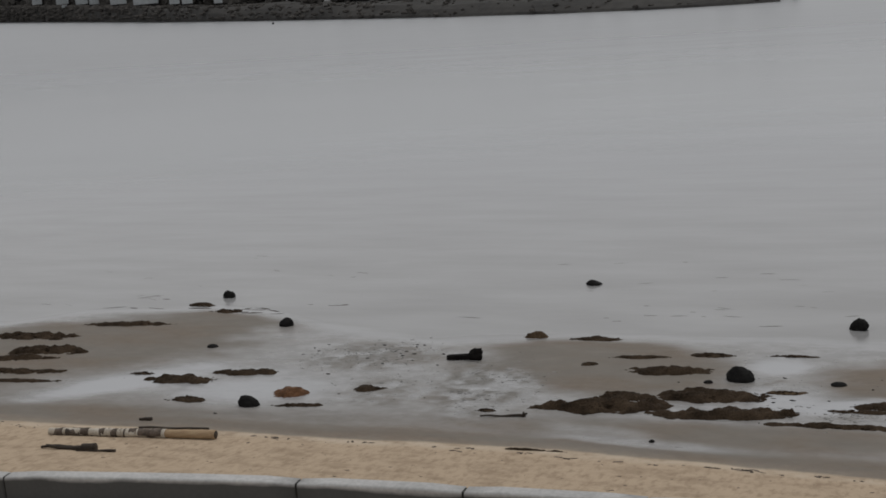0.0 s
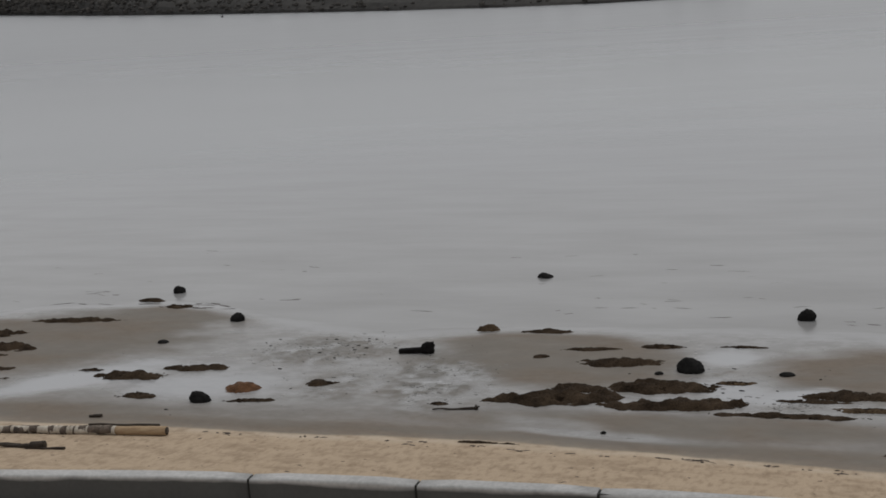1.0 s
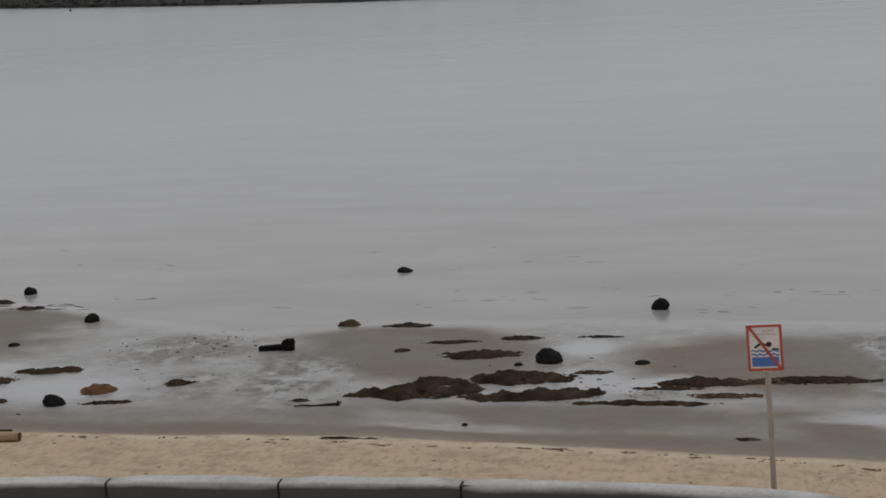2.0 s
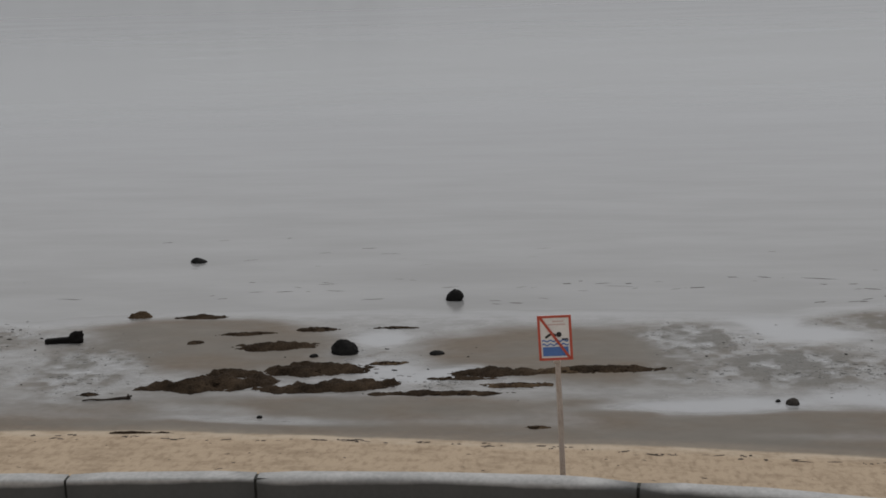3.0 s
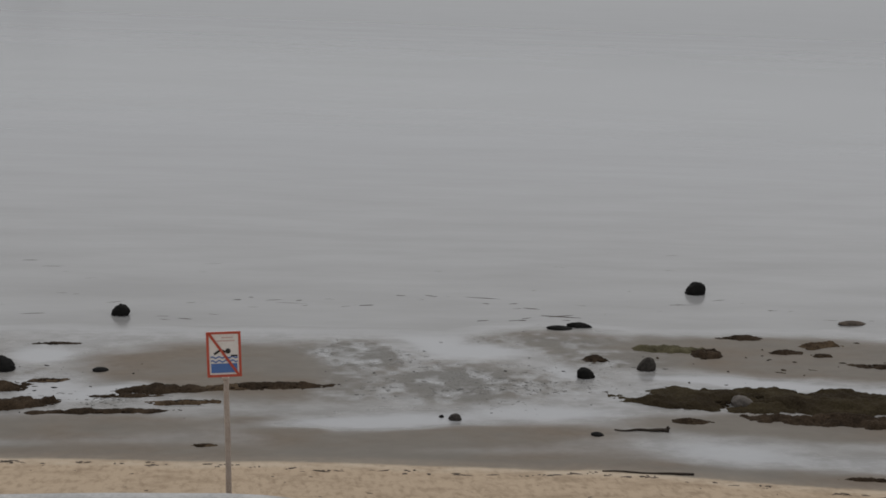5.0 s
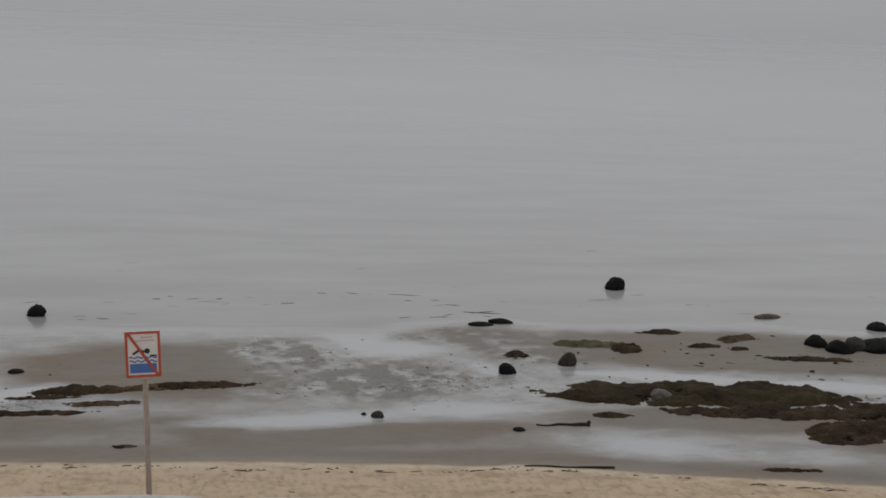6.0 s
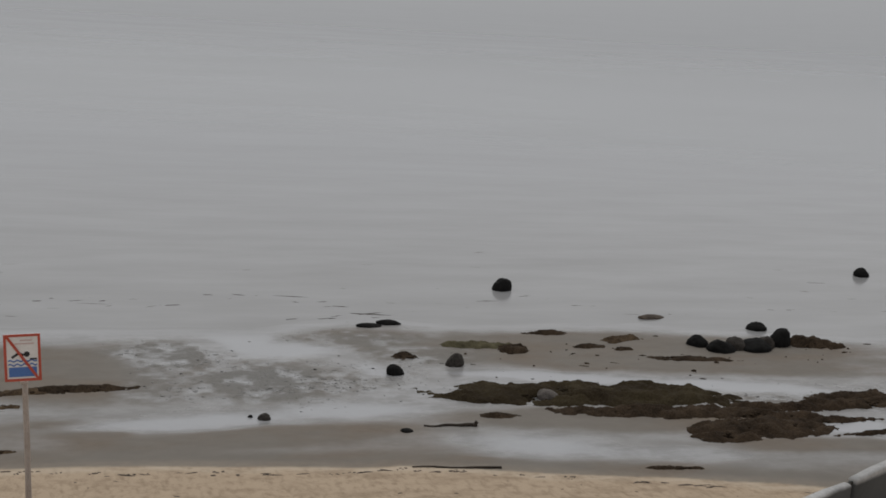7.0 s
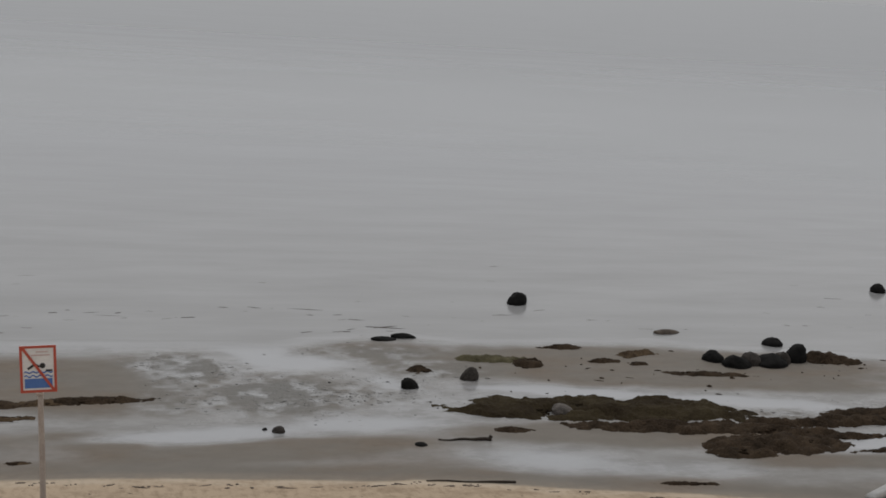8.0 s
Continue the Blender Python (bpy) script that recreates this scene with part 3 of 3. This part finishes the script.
ROCKS = [  # x, y, width, height
    (-4.72, 24.48, 0.56, 0.27), (-2.92, 28.31, 0.39, 0.25), (-13.86, 21.55, 0.40, 0.22), (-16.20, 27.24, 0.36, 0.20), (-19.44, 29.86, 0.34, 0.21),
    (6.36, 24.03, 0.34, 0.20), (10.70, 30.57, 0.53, 0.29), (21.99, 32.03, 0.49, 0.25),
    (13.64, 25.55, 0.46, 0.25), (15.79, 26.85, 0.48, 0.19), (14.02, 25.13, 0.66, 0.25), (14.42, 25.28, 0.50, 0.27), (14.86, 25.20, 0.74, 0.24), (15.24, 25.36, 0.46, 0.26), (15.62, 25.47, 0.52, 0.40),
]
for i, r in enumerate(ROCKS):
    brown = i in (11, 13)
    boulder(*r, GREY_ROCK if brown else ROCK, "dark grey-brown boulder in a row of boulders" if brown else "dark wet boulder standing on the tidal flat", 17 if i == 1 else i, turn=(i * 57) % 50 - 25)
boulder(7.69, 24.48, 0.36, 0.26, GREY_ROCK, "dark grey-brown boulder beside a pool", 31)
boulder(8.94, 22.36, 0.40, 0.18, PALE_ROCK, "pale grey boulder lying in seaweed", 32)
boulder(3.46, 21.69, 0.22, 0.12, GREY_ROCK, "small dark stone on wet sand", 33)
STONES = [(-17.06, 25.27, 0.28, 0.07), (-2.88, 24.35, 0.29, 0.07), (-5.27, 24.17, 0.17, 0.06), (5.80, 20.85, 0.22, 0.06),
          (3.23, 21.81, 0.09, 0.05), (-5.55, 20.87, 0.10, 0.05), (-9.77, 31.86, 0.38, 0.13)]
for i, r in enumerate(STONES):
    boulder(*r, ROCK, "small flat dark stone on wet sand", 40 + i, name="stone")
seaweed(-9.68, 26.95, 0.56, 0.26, 6, WEED_TAN, 0.11, "small brown heap of seaweed at the water's edge", 260)
for x, y, w, h, t in ((6.59, 27.32, 0.58, 0.08, 2), (7.06, 27.50, 0.52, 0.11, -3), (13.61, 27.89, 0.70, 0.09, 12)):
    boulder(x, y, w, h, DARK_BARK if x > 10 else ROCK, "flat dark slab of stone at the water's edge", int(x * 10), 0.45, "stone_slab", t)


# ---- driftwood ----
def tube(bm, a, b, ra, rb, sides=12, steps=8, wob=0.0, seed=0):
    a, b = Vector(a), Vector(b)
    axis = (b - a).normalized()
    side = axis.cross(Vector((0, 1, 0) if abs(axis.z) > 0.8 else (0, 0, 1))).normalized()
    up = side.cross(axis)
    rings = []
    for i in range(steps + 1):
        f = i / steps
        p = a.lerp(b, f) + wob * (side * noise.noise((f * 3, seed, 1)) + up * 0.5 * noise.noise((f * 3, seed, 5)))
        r = ra + (rb - ra) * f
        rings.append([bm.verts.new(p + (side * math.cos(q) + up * math.sin(q)) * r * (1 + 0.12 * noise.noise((math.cos(q), math.sin(q), f * 9 + seed)))) for q in [2 * math.pi * j / sides for j in range(sides)]])
    for m, n in zip(rings, rings[1:]):
        for j in range(sides):
            bm.faces.new((m[j], m[(j + 1) % sides], n[(j + 1) % sides], n[j]))
    bm.faces.new(rings[0])
    bm.faces.new(rings[-1][::-1])
    bmesh.ops.recalc_face_normals(bm, faces=bm.faces)
    return bm


def birch_log(x, y, length, radius, turn):
    """A fallen birch trunk: pale bark, dark scars where it has peeled, a bare end."""
    log = new("birch_log")
    z = level(x, y)
    log.matrix_world = pose(x, y, z + radius * 0.75, 0, 0, turn)
    h = length / 2
    part("trunk", tube(bmesh.new(), (-h, 0, 0), (h * 0.42, 0, 0), radius * 0.8, radius, 16, 24, 0.03, 1), BIRCH, log)
    part("bare_end", tube(bmesh.new(), (h * 0.42, 0, 0), (h, 0, 0), radius * 0.96, radius * 1.02, 16, 10, 0.0, 2), BARE_WOOD, log, "peeled pale wood")
    part("cut_face", tube(bmesh.new(), (h, 0, 0), (h + 0.01, 0, 0), radius * 0.85, radius * 0.83, 16, 1, 0.0, 2), DARK_BARK, log, "dark sawn face")
    for f, w in ((-0.89, 0.22), (-0.70, 0.30), (-0.55, 0.17), (-0.44, 0.15), (-0.32, 0.20), (-0.20, 0.17), (-0.09, 0.12), (0.03, 0.14), (0.24, 0.48)):
        r = radius * (0.91 + 0.09 * f) * 1.10
        part("bark_patch", tube(bmesh.new(), (h * f - w / 2, 0, 0.010 * math.sin(f * 31)), (h * f + w / 2, 0.012 * math.cos(f * 17), 0.012 * math.cos(f * 23)), r * 0.90, r, 14, 6, 0.03, f * 9), LOG_BARK, log, "dark peeled bark")
    return tagged(log, "fallen birch log with pale peeling bark on dry sand", "log")


birch_log(-14.95, 19.16, 3.45, 0.085, 6.5)


def branch(x, y, length, radius, turn, mat, label, knob=False, seed=0, name="driftwood_branch", taper=0.4, bend=0.05):
    c, s = math.cos(radians(turn)), math.sin(radians(turn))
    base = level(x, y)
    h = length / 2
    za, zb = level(x - h * c, y - h * s) - base, level(x + h * c, y + h * s) - base
    bm = tube(bmesh.new(), (-h * c, -h * s, za + radius * 0.5), (h * c, h * s, zb + radius * 0.6), radius * taper, radius, 10, 16, bend * length, seed)
    if knob:
        tube(bm, (h * c * 0.93, h * s * 0.93, zb), (h * c * 0.95, h * s * 0.95 - 0.02, zb + radius * 3.2), radius * 1.3, radius * 0.5, 9, 4, 0.02, seed)
        tube(bm, (h * c * 0.8, h * s * 0.8, zb + radius * 0.4), (h * c * 1.06, h * s * 1.06 + 0.04, zb + radius * 1.6), radius * 1.1, radius * 0.5, 9, 4, 0.02, seed)
    ob = part(name, bm, mat)
    ob.location = (x, y, base)
    return tagged(ob, label, "driftwood")


branch(-15.45, 17.98, 1.10, 0.055, 6, DARK_WOOD, "dark rotten branch lying on dry sand", False, 3)
branch(-15.02, 18.02, 0.26, 0.085, 9, DARK_WOOD, "broken stump of dark driftwood on sand", False, 5, "driftwood_stump", 0.9)
branch(-14.85, 17.98, 0.75, 0.030, 12, DARK_WOOD, "thin crooked twig lying on dry sand", False, 12)
branch(-15.75, 18.10, 0.60, 0.035, -4, DARK_WOOD, "thin crooked twig lying on dry sand", False, 13)
branch(-14.50, 19.85, 1.45, 0.036, 7, DARK_WOOD, "thin dark pole beside a fallen log", False, 4, "driftwood_pole", 0.7, 0.012)
branch(-15.45, 20.30, 0.26, 0.040, 8, DARK_WOOD, "short dark piece of driftwood at the edge of dry sand", False, 14, "driftwood_stump", 0.7)
branch(6.17, 19.05, 1.46, 0.021, -5.5, DARK_WOOD, "long thin dark driftwood stick on dry sand", False, 6, "driftwood_branch", 0.5, 0.02)
branch(6.63, 21.03, 0.95, 0.032, -4, DARK_WOOD, "thin dark piece with an upright stub on wet sand", True, 7)
# A lumpy piece of seaweed, built with the branch shape and wood material.
branch(-8.55, 21.70, 0.85, 0.030, 9, DARK_WOOD, "thin dark piece with an upright stub on wet sand", True, 8)
beam = new("charred_beam")
beam.matrix_world = pose(-10.60, 25.10, level(-10.6, 25.1), 0, 0, 9)
part("timber", box(bmesh.new(), (0.64, 0.15, 0.13), pose(-0.12, 0, 0.045, 0, -3, 0), 0.035), CHAR, beam)
bm = bmesh.new()
bmesh.ops.create_icosphere(bm, subdivisions=3, radius=1.0)
for v in bm.verts:
    k = 1 + 0.25 * noise.noise(v.co * 1.6)
    v.co = Vector((v.co.x * 0.17 + 0.21, v.co.y * 0.14, v.co.z * 0.15 + 0.09)) * k
part("root_knot", bm, CHAR, beam, "gnarled black knot")
tagged(beam, "short charred black timber with a gnarled end on wet sand", "driftwood")


# ---- the warning sign ----
def slab(size, at, mat, name, parent, label="", bevel=0.003, turn=0):
    return part(name, box(bmesh.new(), size, pose(*at, 0, turn, 0), bevel, 1), mat, parent, label, False)


sign = new("warning_sign")
sign.matrix_world = pose(-0.335, 17.45, 0.20, 0, -1.7, 0)
part("post", tube(bmesh.new(), (0, 0, -0.1), (0, 0, 2.02), 0.042, 0.036, 14, 10, 0.012, 3), POST, sign, "weathered pinkish-grey post")
board = part("board", box(bmesh.new(), (0.455, 0.018, 0.635), pose(-0.022, -0.05, 2.338, 0, -0.8, 0), 0.004, 1), WHITE, sign, "white rectangular board", False)
face = pose(-0.022, -0.062, 2.338, 0, -0.8, 0)


def on_face(name, w, h, u, v, mat, label="", lift=0.0, turn=0):
    m = face @ pose(u, -lift, v, 0, turn, 0)
    return part(name, box(bmesh.new(), (w, 0.008, h), m, 0.0015, 1), mat, board, label, False)


on_face("border", 0.462, 0.034, 0, 0.303, RED, "red painted edge", 0.002)
on_face("border", 0.462, 0.034, 0, -0.303, RED, "red painted edge", 0.002)
on_face("border", 0.034, 0.572, -0.214, 0, RED, "red painted edge", 0.002)
on_face("border", 0.034, 0.572, 0.214, 0, RED, "red painted edge", 0.002)
on_face("diagonal_bar", 0.034, 0.69, 0, 0, RED, "red diagonal bar", 0.008, -33)
on_face("sea_panel", 0.35, 0.13, 0, -0.195, BLUE, "blue painted panel")
for v, amp in ((-0.096, 0.012), (-0.042, 0.010)):
    bm = bmesh.new()
    n = 36
    pts = []
    for i in range(n + 1):
        u = -0.18 + 0.36 * i / n
        w = amp * math.sin(i / n * math.pi * 8)
        pts.append([bm.verts.new(face @ Vector((u, -0.004, v + w + dz))) for dz in (-0.009, 0.009)] + [bm.verts.new(face @ Vector((u, 0.004, v + w + dz))) for dz in (0.009, -0.009)])
    for a, b in zip(pts, pts[1:]):
        for j in range(4):
            bm.faces.new((a[j], b[j], b[(j + 1) % 4], a[(j + 1) % 4]))
    bmesh.ops.recalc_face_normals(bm, faces=bm.faces)
    part("wave_stripe", bm, BLUE, board, "wavy blue stripe")
bm = bmesh.new()
bmesh.ops.create_cone(bm, cap_ends=True, segments=24, radius1=0.036, radius2=0.036, depth=0.008, matrix=face @ pose(0.055, 0, 0.045, 90))
part("pictogram_disc", bm, BLACK, board, "black dot", False)
on_face("pictogram_bar", 0.115, 0.030, -0.085, 0.035, BLACK, "black slanting bar", 0.0, -34)
on_face("pictogram_bar", 0.075, 0.026, -0.015, 0.050, BLACK, "black slanting bar", 0.001, 28)
on_face("pictogram_bar", 0.085, 0.022, 0.135, -0.022, BLACK, "black flat bar", 0.001, 0)
on_face("lettering_bar", 0.15, 0.014, 0.05, 0.235, PINK, "row of faded lettering")
on_face("lettering_bar", 0.24, 0.014, 0.03, 0.190, PINK, "row of faded lettering")
part("clamp", box(bmesh.new(), (0.10, 0.07, 0.035), pose(-0.01, -0.02, 1.985), 0.006, 1), POST, sign, "small metal clamp", False)
tagged(sign, "red-bordered white no-swimming sign on a leaning post in sand", "sign")


# ---- pebbles and wrack ----
def scatter(name, spots, mat, label, category, flat=0.5):
    """Many small lumps in one mesh: x, y, size."""
    verts, faces = [], []
    unit = bmesh.new()
    bmesh.ops.create_icosphere(unit, subdivisions=1, radius=1.0)
    uv, uf = [v.co.copy() for v in unit.verts], [[v.index for v in f.verts] for f in unit.faces]
    unit.free()
    for x, y, sx, sy, *lift in spots:
        z = level(x, y) + sum(lift)
        start = len(verts)
        turn = random.uniform(-0.4, 0.4)
        c, s = math.cos(turn), math.sin(turn)
        for p in uv:
            k = random.uniform(0.7, 1.25)
            u, v = p.x * sx * k, p.y * sy * k
            verts.append((x + u * c - v * s, y + u * s + v * c, z + p.z * min(sx, sy) * flat * k))
        faces += [[start + i for i in f] for f in uf]
    me = bpy.data.meshes.new(name)
    me.from_pydata(verts, [], faces)
    me.materials.append(mat)
    for p in me.polygons:
        p.use_smooth = True
    return tagged(new(name, me), label, category, kind="stuff")


rnd = random.Random(4)
spots = []
tangle = []
for clumps in (BROWN_CLUMPS, OLIVE_CLUMPS):
    heap = []
    for x, y, a, b, turn, rise in clumps:
        c, q = math.cos(radians(turn)), math.sin(radians(turn))
        for _ in range(int(3 + 6 * a)):
            ang = rnd.uniform(0, 6.283)
            k = 0.46 * rnd.gauss(0.92, 0.13)
            u, v = a * k * math.cos(ang), b * k * math.sin(ang)
            spots.append((x + u * c - v * q, y + u * q + v * c, 0.015 + 0.06 * rnd.random() ** 2, 0.008 + 0.014 * rnd.random()))
        for _ in range(int(10 + 30 * a * max(b, 0.4))):
            ang, f = rnd.uniform(0, 6.283), math.sqrt(rnd.random())
            u, v = 0.36 * a * f * math.cos(ang), 0.33 * b * f * math.sin(ang)
            heap.append((x + u * c - v * q, y + u * q + v * c, 0.03 + 0.08 * rnd.random() ** 2, 0.015 + 0.03 * rnd.random(), rise * 0.75 * (1 - f ** 2) * rnd.uniform(0.5, 1.1)))
    tangle.append(heap)
for _ in range(40):
    spots.append((rnd.uniform(8, 18), rnd.gauss(24.7, 0.7), 0.02 + 0.10 * rnd.random() ** 3, 0.012 + 0.03 * rnd.random()))
scatter("seaweed_scraps", spots, WEED, "torn brown scraps round the edges of seaweed clumps", "seaweed", 0.9)
scatter("seaweed_strands", tangle[0], WEED, "tangled brown fronds heaped on the seaweed clumps", "seaweed", 0.7)
scatter("seaweed_strands", tangle[1], WEED_OLIVE, "tangled olive fronds heaped on the seaweed beds", "seaweed", 0.7)
spots = []
for cx, cy, rx, ry, count in ((-11.0, 24.0, 2.6, 2.0, 150), (-12.9, 25.3, 2.0, 0.8, 200), (3.4, 24.1, 2.1, 1.7, 70), (6.0, 24.0, 1.6, 1.4, 40), (10, 24.2, 5, 1.6, 60),
                              (-4, 23.9, 2.2, 0.8, 60), (12, 22.5, 4.5, 1.0, 60), (2, 23, 9, 2.5, 60), (-15, 23, 7, 2.5, 50)):
    for _ in range(int(count * 0.32)):
        a, q = rnd.uniform(0, 6.283), math.sqrt(rnd.random())
        sz = 0.008 + 0.028 * rnd.random() ** 4
        spots.append((cx + rx * q * math.cos(a), cy + ry * q * math.sin(a), sz * rnd.uniform(1, 2.2), sz))
scatter("pebbles", spots, ROCK, "scattered dark pebbles on the wet tidal flat", "pebbles")
GRAVEL_STONE = material("wet_gravel", (0.225, 0.220, 0.210), 0.45, (0.125, 0.121, 0.113), 2.2, 40, 0.4, 0.01, 0.4)
spots = []
for e, count in zip(GRAVEL, (260, 240, 90, 80, 260, 360, 150, 120, 160, 40, 120, 90, 70)):
    c, q = math.cos(radians(e[4])), math.sin(radians(e[4]))
    for _ in range(count):
        u, v = rnd.gauss(0, 0.5) * e[2], rnd.gauss(0, 0.5) * e[3]
        x, y = e[0] + u * c - v * q, e[1] + u * q + v * c
        if soft_noise(np.float64(x / 1.1), np.float64(y / 0.6), 31) > -0.15:
            spots.append((x, y, 0.015 + 0.06 * rnd.random() ** 2, 0.010 + 0.03 * rnd.random() ** 2))
scatter("gravel", spots, GRAVEL_STONE, "low patches of wet grey gravel on the tidal flat", "gravel", 0.10)
spots = []
x = -26.0
while x < 16:
    x += rnd.expovariate(3.2)
    d = rnd.gauss(0.34, 0.07) + 0.12 * math.sin(x * 0.7)
    w = rnd.choice((0.04, 0.06, 0.12, 0.22))
    for k in range(rnd.randint(1, 4)):
        spots.append((x + rnd.gauss(0, w), float(sand_edge(x)) - d + rnd.gauss(0, 0.02), rnd.uniform(0.25, 0.8) * w, rnd.uniform(0.010, 0.026)))
for _ in range(160):
    x = rnd.uniform(-24, 12)
    spots.append((x, float(sand_edge(x)) - rnd.uniform(0.3, 2.8), rnd.uniform(0.01, 0.05), rnd.uniform(0.006, 0.014)))
scatter("wrack_line", spots, LOG_BARK, "thin line of dark dry seaweed scraps along the sand", "seaweed", 0.8)
# Flat dark lumps on the water in place of dark ripples and reflections.
spots = []
for _ in range(130):
    spots.append((rnd.uniform(-26, 26), 28.2 + 7 * rnd.random() ** 1.8, rnd.uniform(0.10, 0.5), rnd.uniform(0.012, 0.03)))
for _ in range(36):
    cx, cy = rnd.uniform(-24, 24), rnd.uniform(27.9, 30.2)
    for k in range(rnd.randint(1, 4)):
        spots.append((cx + rnd.gauss(0, 0.5), cy + rnd.gauss(0, 0.03), rnd.uniform(0.08, 0.30), rnd.uniform(0.016, 0.036)))
scatter("ripple_streaks", spots, WEED, "thin dark streaks standing in for ripples and reflections on the shallow water", "seaweed", 0.25)


# ---- the far shore ----
SHORE = [(-33, 215.5), (-40, 214.7), (-54.5, 217.7), (-77, 232), (-107, 255), (-188, 328), (-286, 421), (-520, 660), (-900, 1040), (-1500, 1640)]
verts, faces = [], []
line = []
for a, b in zip(SHORE, SHORE[1:]):
    k = max(2, int(math.dist(a, b) / 6))
    line += [(a[0] + (b[0] - a[0]) * i / k, a[1] + (b[1] - a[1]) * i / k) for i in range(k)]
section = ((0, -0.3), (1, 0.8), (5, 2.2), (10, 3.4), (20, 4.2), (60, 4.6), (160, 4.6), (161, -1))
for i, (x, y) in enumerate(line):
    r = math.hypot(x, y)
    for u, z in section:
        u2 = u + 1.2 * noise.noise((x * 0.05, y * 0.05, u))
        grow = min(6.0, max(0.55, r / 400))
        verts.append((x + x / r * u2, y + y / r * u2, z * grow * (1 + 0.2 * noise.noise((x * 0.03, y * 0.03, z))) if z > 0 else z))
w = len(section)
for i in range(len(line) - 1):
    for j in range(w - 1):
        faces.append((i * w + j, i * w + j + 1, (i + 1) * w + j + 1, (i + 1) * w + j))
me = bpy.data.meshes.new("far_shore")
me.from_pydata(verts, [], faces)
me.materials.append(BANK)
far_shore = tagged(new("far_shore", me), "dark scrub-covered bank across the water", "shore", kind="structure")
verts, faces = [], []
unit = bmesh.new()
bmesh.ops.create_icosphere(unit, subdivisions=2, radius=1.0)
uv, uf = [v.co.copy() for v in unit.verts], [[v.index for v in f.verts] for f in unit.faces]
unit.free()
for k in range(4200):
    x, y = line[rnd.randrange(len(line))]
    r = math.hypot(x, y)
    grow = min(6.0, max(0.55, r / 400))
    crest = k % 3 == 0
    u = 20 + rnd.uniform(0.09, 0.17) * r if crest else 1 + 30 * rnd.random() ** 1.6
    size = rnd.uniform(1.2, 2.6) * grow if crest else rnd.uniform(0.25, 0.75) * grow
    z = float(np.interp(u, (0, 1, 5, 10, 20, 60), (0, 0.8, 2.2, 3.4, 4.2, 4.6))) * grow + (rnd.uniform(0, 5) * grow if crest else 0)
    px, py = x + x / r * u + rnd.uniform(-3, 3), y + y / r * u
    start = len(verts)
    off = rnd.uniform(0, 99)
    for p in uv:
        k = size * (1 + 0.8 * noise.noise(p * 2.2 + Vector((off, 0, 0))))
        verts.append((px + p.x * k * 1.3, py + p.y * k, z + p.z * k * 0.8))
    faces += [[start + i for i in f] for f in uf]
me = bpy.data.meshes.new("far_scrub")
me.from_pydata(verts, [], faces)
me.materials.append(SCRUB)
tagged(new("far_scrub", me), "dark bare scrub and bushes along the far bank", "bushes", kind="stuff")


def far_house(x, y, z, w, h):
    house = new("house")
    house.matrix_world = pose(x, y, z, 0, 0, math.degrees(math.atan2(-x, y)))
    part("wall", box(bmesh.new(), (w, w * 0.6, h), pose(0, 0, h / 2)), WALL_PALE, house, "", False)
    bm = bmesh.new()
    bmesh.ops.create_cone(bm, cap_ends=True, segments=4, radius1=w * 0.75, radius2=w * 0.3, depth=h * 0.4, matrix=pose(0, 0, h * 1.2) @ Matrix.Diagonal((1, 0.6, 1, 1)) @ pose(0, 0, 0, 0, 0, 45))
    part("roof", bm, ROOF, house, "", False)
    return tagged(house, "pale low house on top of the far bank", "house", "houses on the far shore")


for x, y, z, w, h in ((-667, 813, 12.8, 7.2, 8.4), (-560, 707, 11.0, 7.7, 7.2), (-491, 637, 9.8, 6.8, 6.4), (-452, 597, 9.1, 5.1, 6.0), (-391, 535, 8.1, 7.6, 5.3), (-339, 483, 7.2, 10.3, 4.7), (-293, 436, 6.4, 3.8, 4.2), (-278, 422, 6.2, 3.9, 4.0), (-246, 392, 5.7, 2.8, 3.7), (-539, 682, 8.5, 3.3, 1.9)):
    far_house(x, y, z, w, h)


def marker_buoy(x, y):
    """A small dark buoy with a stick on top."""
    buoy = new("marker_buoy")
    buoy.matrix_world = pose(x, y, -0.12)
    bm = bmesh.new()
    bmesh.ops.create_cone(bm, cap_ends=True, segments=16, radius1=0.34, radius2=0.22, depth=0.45, matrix=pose(0, 0, 0.22))
    part("float_body", bm, CHAR, buoy)
    part("stick", tube(bmesh.new(), (0, 0, 0.4), (0.03, 0, 1.1), 0.07, 0.05, 8, 3), CHAR, buoy)
    return tagged(buoy, "small dark marker buoy in the water off the far bank", "buoy")


marker_buoy(-171, 297)
